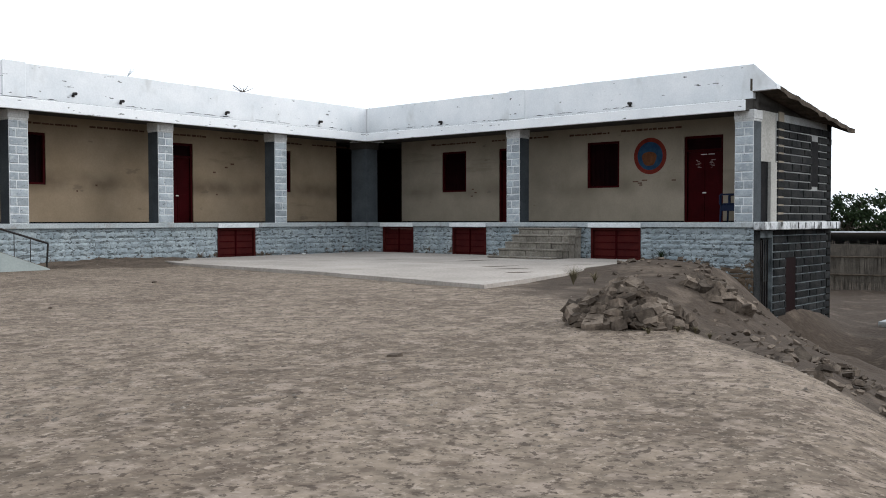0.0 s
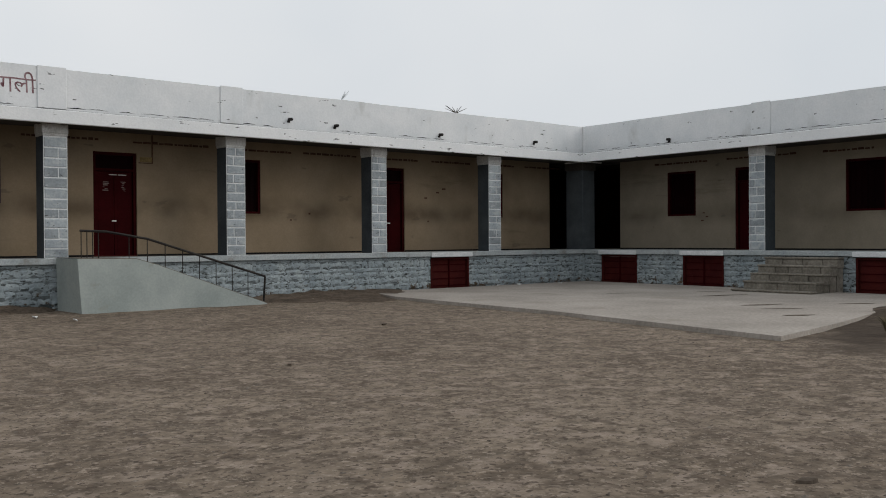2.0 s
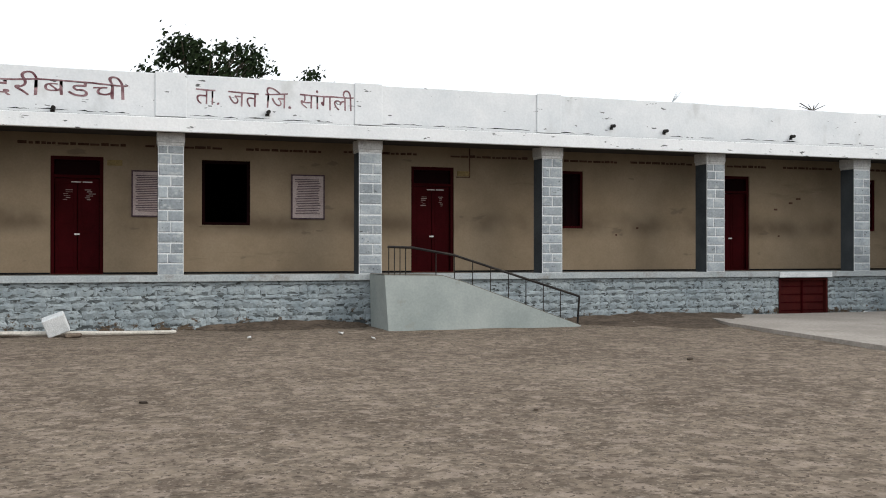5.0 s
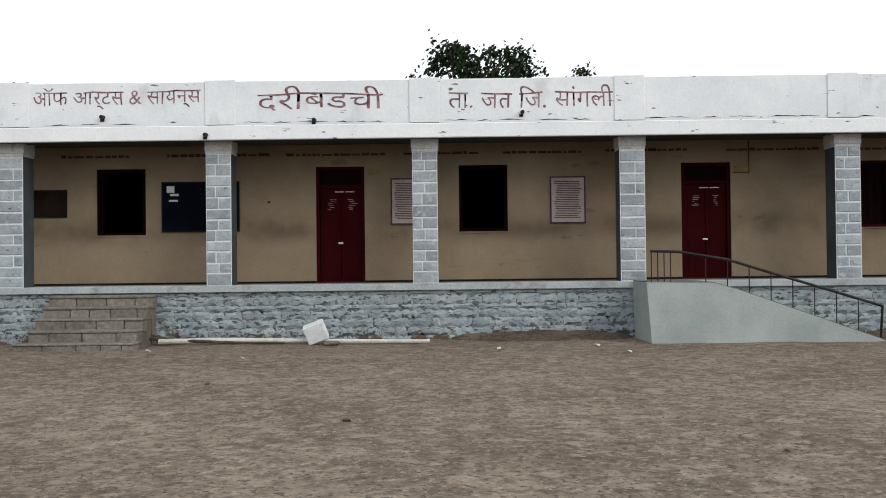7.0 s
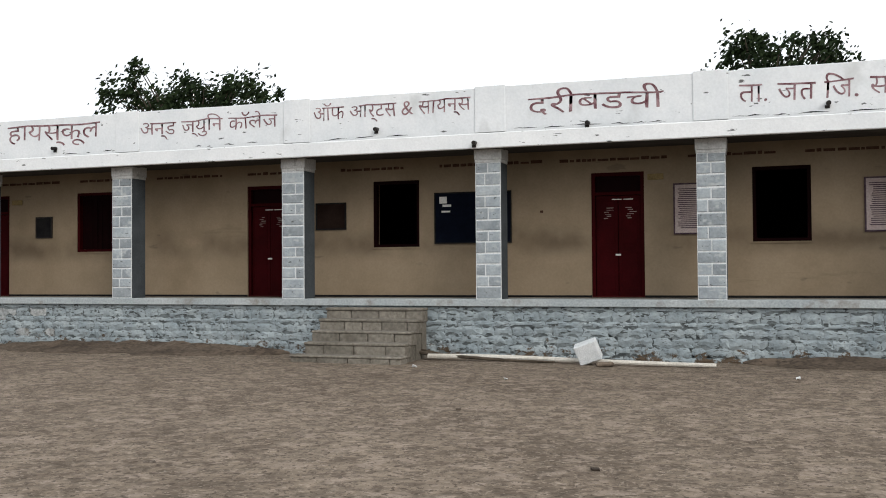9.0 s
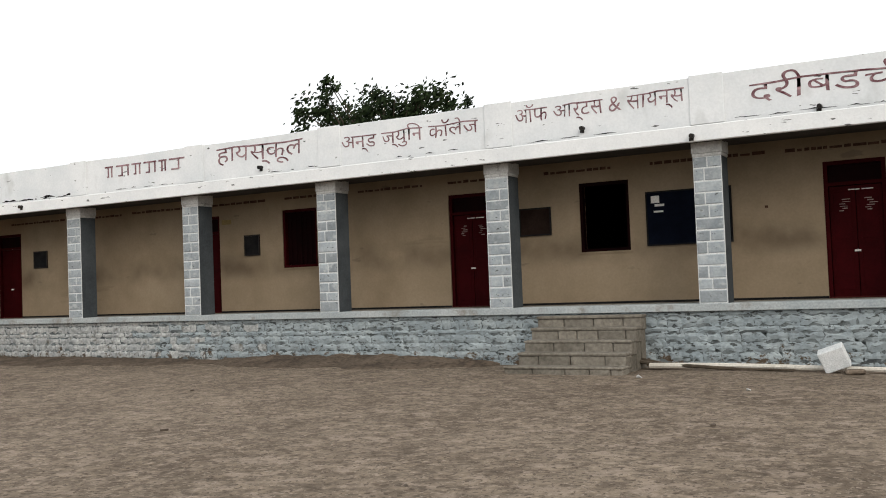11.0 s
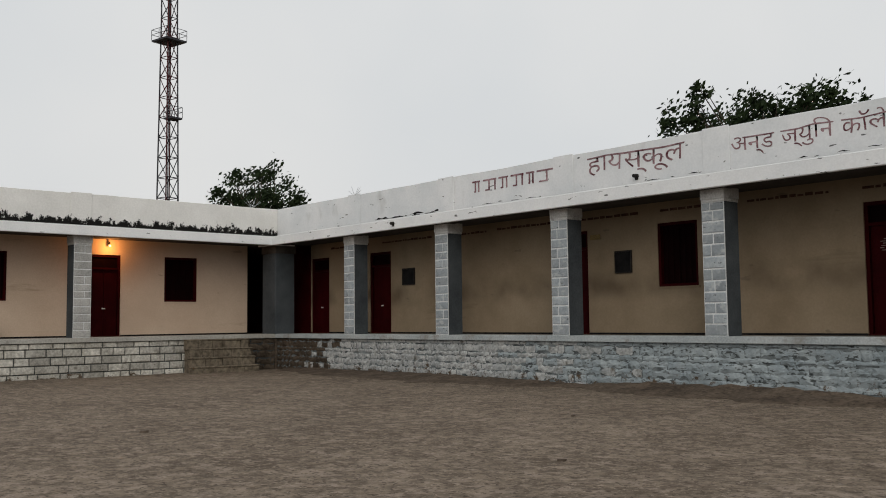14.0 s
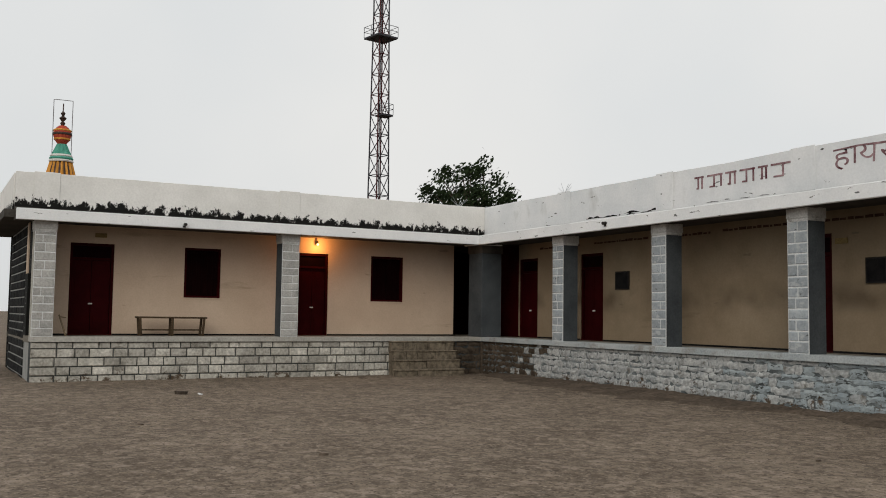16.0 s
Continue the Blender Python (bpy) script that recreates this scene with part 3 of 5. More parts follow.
def make_door(k, a, b, marks):
    m, w = WING[k][0], WING[k][1]
    count[0] += 1
    d = base("door_%d" % count[0], m)
    tagged(d, "closed maroon double-leaf door with a dark fanlight panel", "door", kind="structure")
    v = w + 0.03
    part("frame", boxes((a, v, P, a + 0.06, v + 0.12, LINT), (b - 0.06, v, P, b, v + 0.12, LINT), (a + 0.06, v, LINT - 0.06, b - 0.06, v + 0.12, LINT), (a + 0.06, v, 2.72, b - 0.06, v + 0.12, 2.77)), maroon, d)
    mid = (a + b) / 2
    for x0, x1 in ((a + 0.065, mid - 0.004), (mid + 0.004, b - 0.065)):
        lf = part("leaf", boxes((x0, v + 0.05, P + 0.01, x1, v + 0.09, 2.715), bevel=0.006), maroon, d)
        part("panel", boxes((x0 + 0.06, v + 0.044, P + 0.12, x1 - 0.06, v + 0.052, 1.75), (x0 + 0.06, v + 0.044, 1.9, x1 - 0.06, v + 0.052, 2.62), bevel=0.003), maroon, lf)
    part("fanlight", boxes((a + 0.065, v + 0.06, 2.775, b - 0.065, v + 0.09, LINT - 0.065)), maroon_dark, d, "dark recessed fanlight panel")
    part("latch", boxes((mid - 0.05, v + 0.03, 1.70, mid + 0.04, v + 0.05, 1.73), bevel=0.004), chalk, d, "pale metal latch with padlock")
    part("threshold", boxes((a + 0.005, w + 0.002, P + 0.001, b - 0.005, w + 0.2, P + 0.02)), maroon_dusty, d)
    if marks:
        rnd = random.Random(int(a * 100))
        specs = [(mid - 0.1, v + 0.0405, 2.64, mid + 0.06, v + 0.0435, 2.655), (mid + 0.09, v + 0.0405, 2.64, mid + 0.25, v + 0.0435, 2.655)]
        part("chalk_mark", boxes(*specs), chalk, d, "white chalk strokes, not readable")
        sp = []
        for x in (mid - 0.22, mid + 0.14):
            for i in range(6):
                h = rnd.uniform(0.01, 0.03)
                z = 2.5 - 0.035 * i
                x0 = x + rnd.uniform(-0.02, 0.05)
                sp.append((x0, v + 0.0405, z, x0 + rnd.uniform(0.04, 0.12), v + 0.0435, z + h * 0.6))
        part("chalk_writing", boxes(*sp), chalk_faint, d, "smudged chalk writing, not readable")
    return d


def make_window(k, a, b, is_open):
    m, w = WING[k][0], WING[k][1]
    count[1] += 1
    d = base("window_%d" % count[1], m)
    tagged(d, ("unglazed window with a maroon frame, open to a dark room" if is_open else "barred window with a maroon frame, shutters closed"), "window", kind="structure")
    v = w + 0.02
    part("window_frame", boxes((a, v, SILL, a + 0.055, v + 0.12, LINT), (b - 0.055, v, SILL, b, v + 0.12, LINT), (a + 0.055, v, LINT - 0.055, b - 0.055, v + 0.12, LINT), (a + 0.055, v, SILL, b - 0.055, v + 0.12, SILL + 0.05)), maroon_dark if is_open else maroon, d)
    n = 6
    for i in range(1, 1 if is_open else n):
        x = a + 0.055 + (b - a - 0.11) * i / n
        part("bar", boxes((x - 0.006, v + 0.035, SILL + 0.05, x + 0.006, v + 0.047, LINT - 0.055)), dark_room if is_open else maroon_dark, d)
    if not is_open:
        mid = (a + b) / 2
        for x0, x1 in ((a + 0.06, mid - 0.003), (mid + 0.003, b - 0.06)):
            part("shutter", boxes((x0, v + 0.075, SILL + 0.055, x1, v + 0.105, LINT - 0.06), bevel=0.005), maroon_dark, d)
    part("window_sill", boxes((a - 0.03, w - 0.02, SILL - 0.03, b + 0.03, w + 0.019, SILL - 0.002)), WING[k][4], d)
    return d


for k in "MRL":
    for a, b in DOORS[k]:
        make_door(k, a, b, k == "M" and abs(a) < 10 or k == "R" and a > 9)
    for a, b in WINDOWS[k]:
        make_window(k, a, b, k == "M" and -3 < a < 5)

# ---- plinth, ledge, steps ----
VENTS = {"M": [(15.85, 17.1)], "R": [(0.65, 1.9), (3.41, 4.62), (7.97, 9.36)], "L": []}
SPAN = {"M": (XL, XR), "R": (0.0, R_END), "L": (L_END, 0.0)}
plinth = {}
for k in "MRL":
    m, w = WING[k][0], WING[k][1]
    u0, u1 = SPAN[k]
    holes = [(a, b, 0.04, 0.86) for a, b in VENTS[k]]
    low = -1.9 if k == "R" else -0.3
    plinth[k] = tagged(built("plinth_" + NAME[k], boxes(*walled(u0, u1, low, 0.885, 0.05, 0.35, holes)), joint_dark if k == "L" else joint_mid, m), "whitewashed coursed stone plinth of the veranda" if k == "L" else "pale blue painted rubble stone plinth of the veranda", "plinth", kind="structure")
    a0, a1 = (u0 - (WL if k == "M" else 0), u1 + (WR if k == "M" else 0))
    tagged(built("ledge_" + NAME[k], boxes((u0, -0.03, 0.885, u1, 0.5, P), bevel=0.008), end_plaster if k == "L" else ledge_paint, m), "cement ledge along the veranda edge", "ledge", kind="structure")
    tagged(built("veranda_floor_" + NAME[k], boxes((a0, 0.5, P - 0.14, a1, w - 0.003, P - 0.002)), cement, m), "worn grey cement veranda floor", "floor", kind="structure")
    for a, b in VENTS[k]:
        d = base("basement_window", m)
        tagged(d, "maroon shuttered basement opening under a white lintel", "basement window", "basement windows in the plinth")
        part("surround", boxes((a, 0.03, 0.045, a + 0.05, 0.3, 0.855), (b - 0.05, 0.03, 0.045, b, 0.3, 0.855), (a + 0.05, 0.03, 0.81, b - 0.05, 0.3, 0.855)), maroon_dusty, d)
        mid = (a + b) / 2
        for x0, x1 in ((a + 0.055, mid - 0.005), (mid + 0.005, b - 0.055)):
            lf = part("shutter", boxes((x0, 0.10, 0.06, x1, 0.13, 0.805), bevel=0.005), maroon_dusty, d)
            for i in range(4):
                z = 0.16 + 0.17 * i
                part("rail", boxes((x0 + 0.02, 0.085, z, x1 - 0.02, 0.102, z + 0.02)), maroon, lf)
        part("mullion", boxes((mid - 0.02, 0.07, 0.055, mid + 0.02, 0.105, 0.81)), maroon, d)
        part("lintel", boxes((a - 0.04, -0.06, 0.872, b + 0.05, -0.031, 0.985), bevel=0.006), mortar, d, "whitewashed lintel face")

tagged(built("plinth_corner_west", boxes((XL - 0.2, 0.0, -0.2, XL + 0.01, 0.2, 0.884), bevel=0.01), dark_rubble), "soiled corner stones where two plinths meet", "plinth", kind="structure")
tagged(built("plinth_corner", boxes((XR, 0.0, -0.2, XR + 0.2, 0.2, 0.884), bevel=0.01), blue_stone), "pale blue corner stones where two plinths meet", "plinth", kind="structure")

# ---- parapet ----
COLS = {"M": [-17.477, -13.955, -10.473, -7.059, -3.522, 0.0, 3.484, 6.978, 10.6, 14.281, 17.986], "R": [5.57, 11.93], "L": [-5.35, -10.79]}
for k in "MRL":
    m = WING[k][0]
    u0, u1 = SPAN[k]
    e0, e1 = (u0 - (0.4 if k == "L" else 0), u1 - (0.1 if k == "R" else 0))
    f0, f1 = (u0 - 0.48, u1 + 0.48) if k == "M" else (-0.46, e1) if k == "R" else (e0, 0.46)
    dz = 0.0 if k == "M" else 0.003 if k == "R" else 0.0025
    tagged(built("fascia_" + NAME[k], boxes((f0, OVER, FOOT + dz, f1, OVER + 0.08, BROW + dz), bevel=0.01), fascia_paint, m), "white painted overhanging edge of the roof slab", "fascia", kind="structure")
    tagged(built("soffit_" + NAME[k], boxes((f0, OVER + 0.081, FOOT + 0.012 + dz, f1, 0.17, BROW - 0.01 + dz), (f0 + 0.005, 0.1705, FOOT + 0.03 + dz, f1 - 0.005, 0.48, LEDGE + 0.003 + dz)), soffit, m), "underside of the overhanging roof slab, shade in its colour", "soffit", kind="structure")
    # the parapet's top wavers a little
    bm = bmesh.new()
    if k == "M":
        e0, e1 = u0 - 0.36, u1 + 0.36
    elif k == "R":
        e0 = -0.168
    else:
        e1 = 0.168
    n = max(2, int((e1 - e0) / 0.6))
    cols = []
    for i in range(n + 1):
        u = e0 + (e1 - e0) * i / n
        z = TOP + 0.018 * noise.noise((u * 0.7, 5.0 if k == "M" else 9.0, 0)) + 0.01 * noise.noise((u * 3.1, 1.0, 0))
        cols.append([bm.verts.new((u, 0.17, LEDGE + 0.006)), bm.verts.new((u, 0.17, z - 0.01)), bm.verts.new((u, 0.19, z)), bm.verts.new((u, 0.36, z)), bm.verts.new((u, 0.36, LEDGE + 0.006))])
    for a, b in zip(cols, cols[1:]):
        for i in range(4):
            bm.faces.new((a[i], b[i], b[i + 1], a[i + 1]))
    bm.faces.new(cols[0])
    bm.faces.new(cols[-1][::-1])
    par = tagged(built("parapet_" + NAME[k], bm, whitewash_left if k == "L" else whitewash, m), "whitewashed roof parapet, " + ("black with mould along its foot" if k == "L" else "cracked and stained"), "parapet", kind="structure")
    for c in [q for q in COLS[k] if q < 11.5]:
        part("pilaster", boxes((c - 0.26, 0.15, LEDGE + 0.01, c + 0.26, 0.169, TOP + 0.02), bevel=0.008), whitewash_left if k == "L" else whitewash, par)
    if k == "L":
        part("parapet_return", boxes((e0 - 0.02, 0.365, BEAM + 0.21, e0 + 0.18, 4.5, TOP - 0.02)), whitewash_left, par)

SPOUTS = {"M": [(-2.0, 3.89), (-0.13, 3.55), (1.61, 3.8), (5.15, 3.89), (-8.7, 3.88), (16.27, 3.89), (19.62, 3.92), (11.98, 3.93), (13.18, 3.88), (-15.3, 3.60)], "R": [(9.0, 3.87), (2.9, 3.85)], "L": [(-7.95, 3.55)]}
for k in "MRL":
    for u, z in SPOUTS[k]:
        bm = bmesh.new()
        v0, face = (0.06, 0.169) if z > LEDGE else (OVER - 0.09, OVER)
        z = z if z > LEDGE else z - 0.04
        add_tube(bm, (u, v0, z - 0.01), (u, face + 0.03, z), 0.035, sides=10)
        add_box(bm, u - 0.05, face - 0.011, z - 0.075, u + 0.02, face + 0.005, z - 0.03)
        tagged(built("roof_spout", bm, iron, WING[k][0]), "short dark drain pipe stub in the parapet", "roof spout", "drain stubs in the parapet")

# cracks that run along the parapet foot
for k, runs in (("M", [(-3.0, -1.2), (0.4, 2.9), (3.8, 6.4), (7.2, 9.4), (9.4, 11.6), (-8.5, -6.9), (13.3, 14.0), (15.0, 16.1), (17.2, 18.4), (19.0, 20.2), (-16.6, -14.2), (-16.4, -14.4), (-5.6, -4.2), (-12.8, -11.0)]), ("R", [(0.4, 1.1), (1.5, 3.1), (4.0, 5.0), (6.1, 7.6), (8.2, 8.8)]), ("L", [])):
    for a, b in runs:
        rnd = random.Random(int(a * 31) + 7)
        bm = bmesh.new()
        u, z = a, LEDGE + 0.045
        thick = 0.05 if a < -14 else 0.022
        while u < b:
            # one tapering, wavering sliver
            l, n = rnd.uniform(0.06, 0.55), 5
            z = LEDGE + 0.045 + 0.6 * (z - LEDGE - 0.045) + rnd.uniform(-0.012, 0.014)
            low, high = [], []
            for i in range(n + 1):
                f = i / n
                h = thick * rnd.uniform(0.3, 1.0) * math.sin(math.pi * min(max(f, 0.06), 0.94))
                zz = z + rnd.uniform(-0.006, 0.006)
                low.append((u + l * f, zz))
                high.append((u + l * f, zz + h))
            front = [[bm.verts.new((x, 0.1675, y)) for x, y in row] for row in (low, high)]
            for i in range(n):
                bm.faces.new((front[0][i], front[0][i + 1], front[1][i + 1], front[1][i]))
            u += l + rnd.uniform(0.01, 0.3)
        tagged(built("crack_" + NAME[k], bm, slate, WING[k][0]), "dark crack along the foot of the parapet", "crack", kind="structure")


# ---- painted lettering ----
def lettering(text, u0, u1, z0, height):
    c = bpy.data.curves.new("lettering", "FONT")
    c.body, c.size, c.extrude, c.offset = text, 1.0, 0.0, -0.004
    ob = bpy.data.objects.new("lettering", c)
    scene.collection.objects.link(ob)
    me = bpy.data.meshes.new_from_object(ob.evaluated_get(bpy.context.evaluated_depsgraph_get()))
    bpy.data.objects.remove(ob)
    me.name = "painted_lettering"
    xs = [v.co.x for v in me.vertices]
    ys = [v.co.y for v in me.vertices]
    kx, ky = (u1 - u0) / (max(xs) - min(xs)), height / (max(ys) - min(ys))
    x0, y0 = min(xs), min(ys)
    for v in me.vertices:
        u, z = u0 + (v.co.x - x0) * kx, z0 + (v.co.y - y0) * ky
        # an unsteady brush
        u, z = u + 0.022 * noise.noise((u * 5, z * 7, 1)), z + 0.026 * noise.noise((u * 3.5, z * 6, 4)) + 0.03 * noise.noise((u * 0.9, 0, 9))
        v.co = Vector((u, 0.1665, z))
    me.materials.clear()
    me.materials.append(sign_red)
    return tagged(new("painted_lettering", me), "faded red hand-painted Marathi lettering on the white parapet", "sign lettering", "lettering on the parapet")


lettering("हायस्कूल", -9.86, -7.68, 3.93, 0.42)
lettering("अन्ड ज्युिन कॉलेज", -6.77, -3.9, 3.95, 0.40)
lettering("ऑफ आर्टस & सायन्स", -3.2, -0.33, 4.02, 0.40)
lettering("दरीबडची", 0.64, 2.79, 3.97, 0.41)
lettering("ता. जत िज. सांगली", 3.9, 6.70, 3.97, 0.38)
bm = bmesh.new()
for a, b in ((-13.1, -12.85), (-12.75, -12.35), (-12.28, -12.0), (-11.92, -11.55), (-11.48, -11.25), (-11.18, -10.6)):
    add_box(bm, a + 0.06, 0.163, 4.05, (a + b) / 2, 0.1685, 4.08)
    add_box(bm, (a + b) / 2 - 0.04, 0.163, 4.08, (a + b) / 2, 0.1685, 4.26)
    add_box(bm, b - 0.06, 0.163, 4.05, b - 0.02, 0.1685, 4.26)
    add_box(bm, a, 0.163, 4.26, b, 0.1685, 4.295)
tagged(built("painted_lettering", bm, sign_red), "faded red painted name on the white parapet", "sign lettering", "lettering on the parapet")

# slogans along the wall head
for k, (lo, hi) in (("M", (-20.0, 20.5)), ("R", (1.4, 9.6))):
    rnd = random.Random(5)
    u = lo
    w = WING[k][1]
    bm = bmesh.new()
    while u < hi:
        end = u + rnd.uniform(1.2, 1.9)
        z = 3.30 + rnd.uniform(-0.01, 0.02)
        v = u
        while v < end:
            l = rnd.uniform(0.05, 0.2)
            add_box(bm, v, w - 0.006, z, v + l, w - 0.002, z + rnd.uniform(0.035, 0.055))
            v += l + rnd.uniform(0.015, 0.04)
        u = v + rnd.uniform(0.25, 0.7)
    tagged(built("wall_slogan", bm, slogan, WING[k][0]), "brown painted lettering too small to read", "wall lettering", kind="stuff")


# ---- columns ----
def stone_block(seed):
    """A unit block shell with a chamfered, slightly uneven face towards -y."""
    rnd = random.Random(seed)
    bm = bmesh.new()
    o = [bm.verts.new((x, 0.0, z)) for x, z in ((0, 0), (1, 0), (1, 1), (0, 1))]
    i = [bm.verts.new((x + rnd.uniform(-0.02, 0.02), -1 + rnd.uniform(-0.25, 0.25), z + rnd.uniform(-0.03, 0.03))) for x, z in ((0.05, 0.08), (0.95, 0.08), (0.95, 0.92), (0.05, 0.92))]
    c = bm.verts.new((0.5 + rnd.uniform(-0.2, 0.2), -1.15 + rnd.uniform(-0.2, 0.2), 0.5 + rnd.uniform(-0.2, 0.2)))
    for j in range(4):
        bm.faces.new((o[j], o[(j + 1) % 4], i[(j + 1) % 4], i[j]))
        bm.faces.new((i[j], i[(j + 1) % 4], c))
    return bm


COL_BLOCKS = [mesh_of("stone", stone_block(s), column_stone) for s in range(6)]
PALE_BLOCKS = [mesh_of("stone", stone_block(30 + s), pale_column) for s in range(6)]
DARK_BLOCKS = [mesh_of("stone", stone_block(20 + s), black_stone) for s in range(6)]


def put_block(meshes, rnd, parent, u, v, z, du, dz, depth, m=None):
    ob = new("stone", rnd.choice(meshes))
    ob.parent = parent
    ob.matrix_basis = (m or Matrix()) @ Matrix.Translation((u, v, z)) @ Matrix.Diagonal((du, depth, dz, 1))
    return ob


def make_column(seed, blocks=COL_BLOCKS, side=column_side, label="square stone column, pale blue face with white pointing"):
    rnd = random.Random(seed)
    c = base("column", Matrix())
    tagged(c, label, "column", "columns along the veranda")
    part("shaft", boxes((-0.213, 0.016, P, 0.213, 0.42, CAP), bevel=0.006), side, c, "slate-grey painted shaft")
    part("pointing", boxes((-0.212, 0.004, P + 0.002, 0.212, 0.0155, CAP - 0.002)), mortar, c, "white pointing")
    part("capital", boxes((-0.232, -0.008, CAP + 0.05, 0.232, 0.44, BEAM), (-0.222, 0.0, CAP, 0.222, 0.43, CAP + 0.049), bevel=0.008), capital_paint, c, "whitewashed capital block")
    z, row = P + 0.004, 0
    while z < CAP - 0.05:
        h = min(rnd.uniform(0.165, 0.205), CAP - z)
        cut = (0.5, 0.62, 0.38, 1.0)[(row * 2 + seed) % 4] if row % 3 else 1.0
        u = -0.212
        for f in ((cut, 1 - cut) if cut < 1 else (1.0,)):
            put_block(blocks, rnd, c, u + 0.007, 0.006, z + 0.008, 0.424 * f - 0.014, h - 0.017, 0.012)
            u += 0.424 * f
        z += h
        row += 1
    return c


kinds = [make_column(s) for s in range(3)]
places = [(k, u) for k in "MR" for u in COLS[k]]
for i, (k, u) in enumerate(places):
    m = WING[k][0] @ Matrix.Translation((u, 0.0, 0))
    if i < 3:
        kinds[i].matrix_basis = m
    else:
        copy_thing(kinds[i % 3], m)
for i, u in enumerate(COLS["L"]):
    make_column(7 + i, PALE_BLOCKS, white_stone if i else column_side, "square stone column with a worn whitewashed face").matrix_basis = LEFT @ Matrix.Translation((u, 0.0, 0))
# stout plain columns in the two inner corners
for k, x, w in (("R", XR, 1), ("L", XL, -1)):
    c = base("corner_column", Matrix.Translation((x + w * 0.0, 0, 0)))
    tagged(c, "stout slate-blue plastered column in the inner corner", "column", "columns along the veranda")
    lo, hi = (-0.1, 0.42) if w > 0 else (-0.6, 0.1)
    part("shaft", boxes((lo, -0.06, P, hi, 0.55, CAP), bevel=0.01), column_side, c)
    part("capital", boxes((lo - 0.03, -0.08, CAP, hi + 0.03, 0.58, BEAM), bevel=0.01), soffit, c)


# ---- stairs, ramp, apron ----
def stairs(k, u0, u1, n, going, rise_to, label):
    s = base("stone_steps", WING[k][0])
    tagged(s, label, "steps", "steps up to the veranda")
    rnd = random.Random(n)
    for i in range(n):
        top = rise_to * (n - i) / n
        v1 = -0.035 - going * i
        e = 0.03 * (i == n - 1) * 4
        paint = step_rubble if k == "L" else cement
        u, lo = u0 - e, -0.05 if i == n - 1 else rise_to * (n - i - 1) / n - 0.06
        part("core", boxes((u0 - e + 0.03, v1 - going + 0.04, -0.05, u1 + e * 0.3 - 0.03, v1 - 0.004, top - 0.05)), paint, s)
        while u < u1 + e * 0.3 - 0.05:
            l = min(rnd.uniform(0.28, 0.55), u1 + e * 0.3 - u)
            if u1 + e * 0.3 - u - l < 0.12:
                l = u1 + e * 0.3 - u
            j = rnd.uniform(-0.012, 0.012)
            part("stone", boxes((u + 0.005, v1 - going + j, lo, u + l - 0.005, v1 - 0.002, top - 0.045), bevel=0.014), paint, s)
            u += l
        part("tread", boxes((u0 - e - 0.005, v1 - going - 0.012, top - 0.044, u1 + e * 0.3 + 0.005, v1 - 0.004, top + rnd.uniform(-0.006, 0.004)), bevel=0.012), paint, s, "worn stone tread")
    return s


stairs("M", -2.75, -1.03, 5, 0.27, 0.86, "rough grey stone steps with worn treads")
stairs("R", 5.98, 7.75, 5, 0.28, 0.86, "rough grey stone steps with worn treads")
stairs("L", -2.75, -0.95, 4, 0.17, 0.90, "low dark rubble steps in the yard corner")

ramp = base("wheelchair_ramp", MAIN)
tagged(ramp, "pale cement wheelchair ramp beside the plinth", "ramp")
bm = bmesh.new()
prof = [(6.98, 0.0), (6.96, 1.0), (8.0, 0.985), (8.4, 0.87), (10.66, 0.06), (10.66, 0.0)]
fr = [bm.verts.new((u + (0.05 if z < 0.1 and u < 8 else 0), -1.12, z)) for u, z in prof]
bk = [bm.verts.new((u, -0.034, z)) for u, z in prof]
bm.faces.new(fr)
bm.faces.new(bk[::-1])
for i in range(len(prof)):
    j = (i + 1) % len(prof)
    bm.faces.new((fr[i], bk[i], bk[j], fr[j]))
part("body", bm, ramp_cement, ramp)
bm = bmesh.new()
deck = [(6.96, 1.003), (8.0, 0.988), (8.4, 0.873), (10.66, 0.063)]
lo = [[bm.verts.new((u, v, z)) for v in (-1.08, -0.06)] for u, z in deck]
hi_ = [[bm.verts.new((u, v, z + 0.012)) for v in (-1.08, -0.06)] for u, z in deck]
for i in range(3):
    bm.faces.new((hi_[i][0], hi_[i + 1][0], hi_[i + 1][1], hi_[i][1]))
    bm.faces.new((lo[i][0], lo[i + 1][0], hi_[i + 1][0], hi_[i][0]))
    bm.faces.new((lo[i][1], hi_[i][1], hi_[i + 1][1], lo[i + 1][1]))
part("deck", bm, cement, ramp, "worn grey walking surface")
rail = base("handrail", MAIN)
tagged(rail, "dark iron handrail along the edge of the ramp", "handrail")
pts = [(7.03, 1.49), (7.48, 1.475), (8.24, 1.345), (10.66, 0.59)]
bm = bmesh.new()
for (a, za), (b, zb) in zip(pts, pts[1:]):
    add_tube(bm, (a, -1.05, za), (b, -1.05, zb), 0.022, sides=8)
add_tube(bm, (10.66, -1.05, 0.59), (10.62, -1.05, 0.05), 0.02, sides=8)
part("top_rail", bm, iron, rail)


def rail_z(u):
    for (a, za), (b, zb) in zip(pts, pts[1:]):
        if a <= u <= b:
            return za + (zb - za) * (u - a) / (b - a)


def ramp_z(u):
    for (a, za), (b, zb) in zip(prof[1:4], prof[2:5]):
        if a <= u <= b:
            return za + (zb - za) * (u - a) / (b - a)


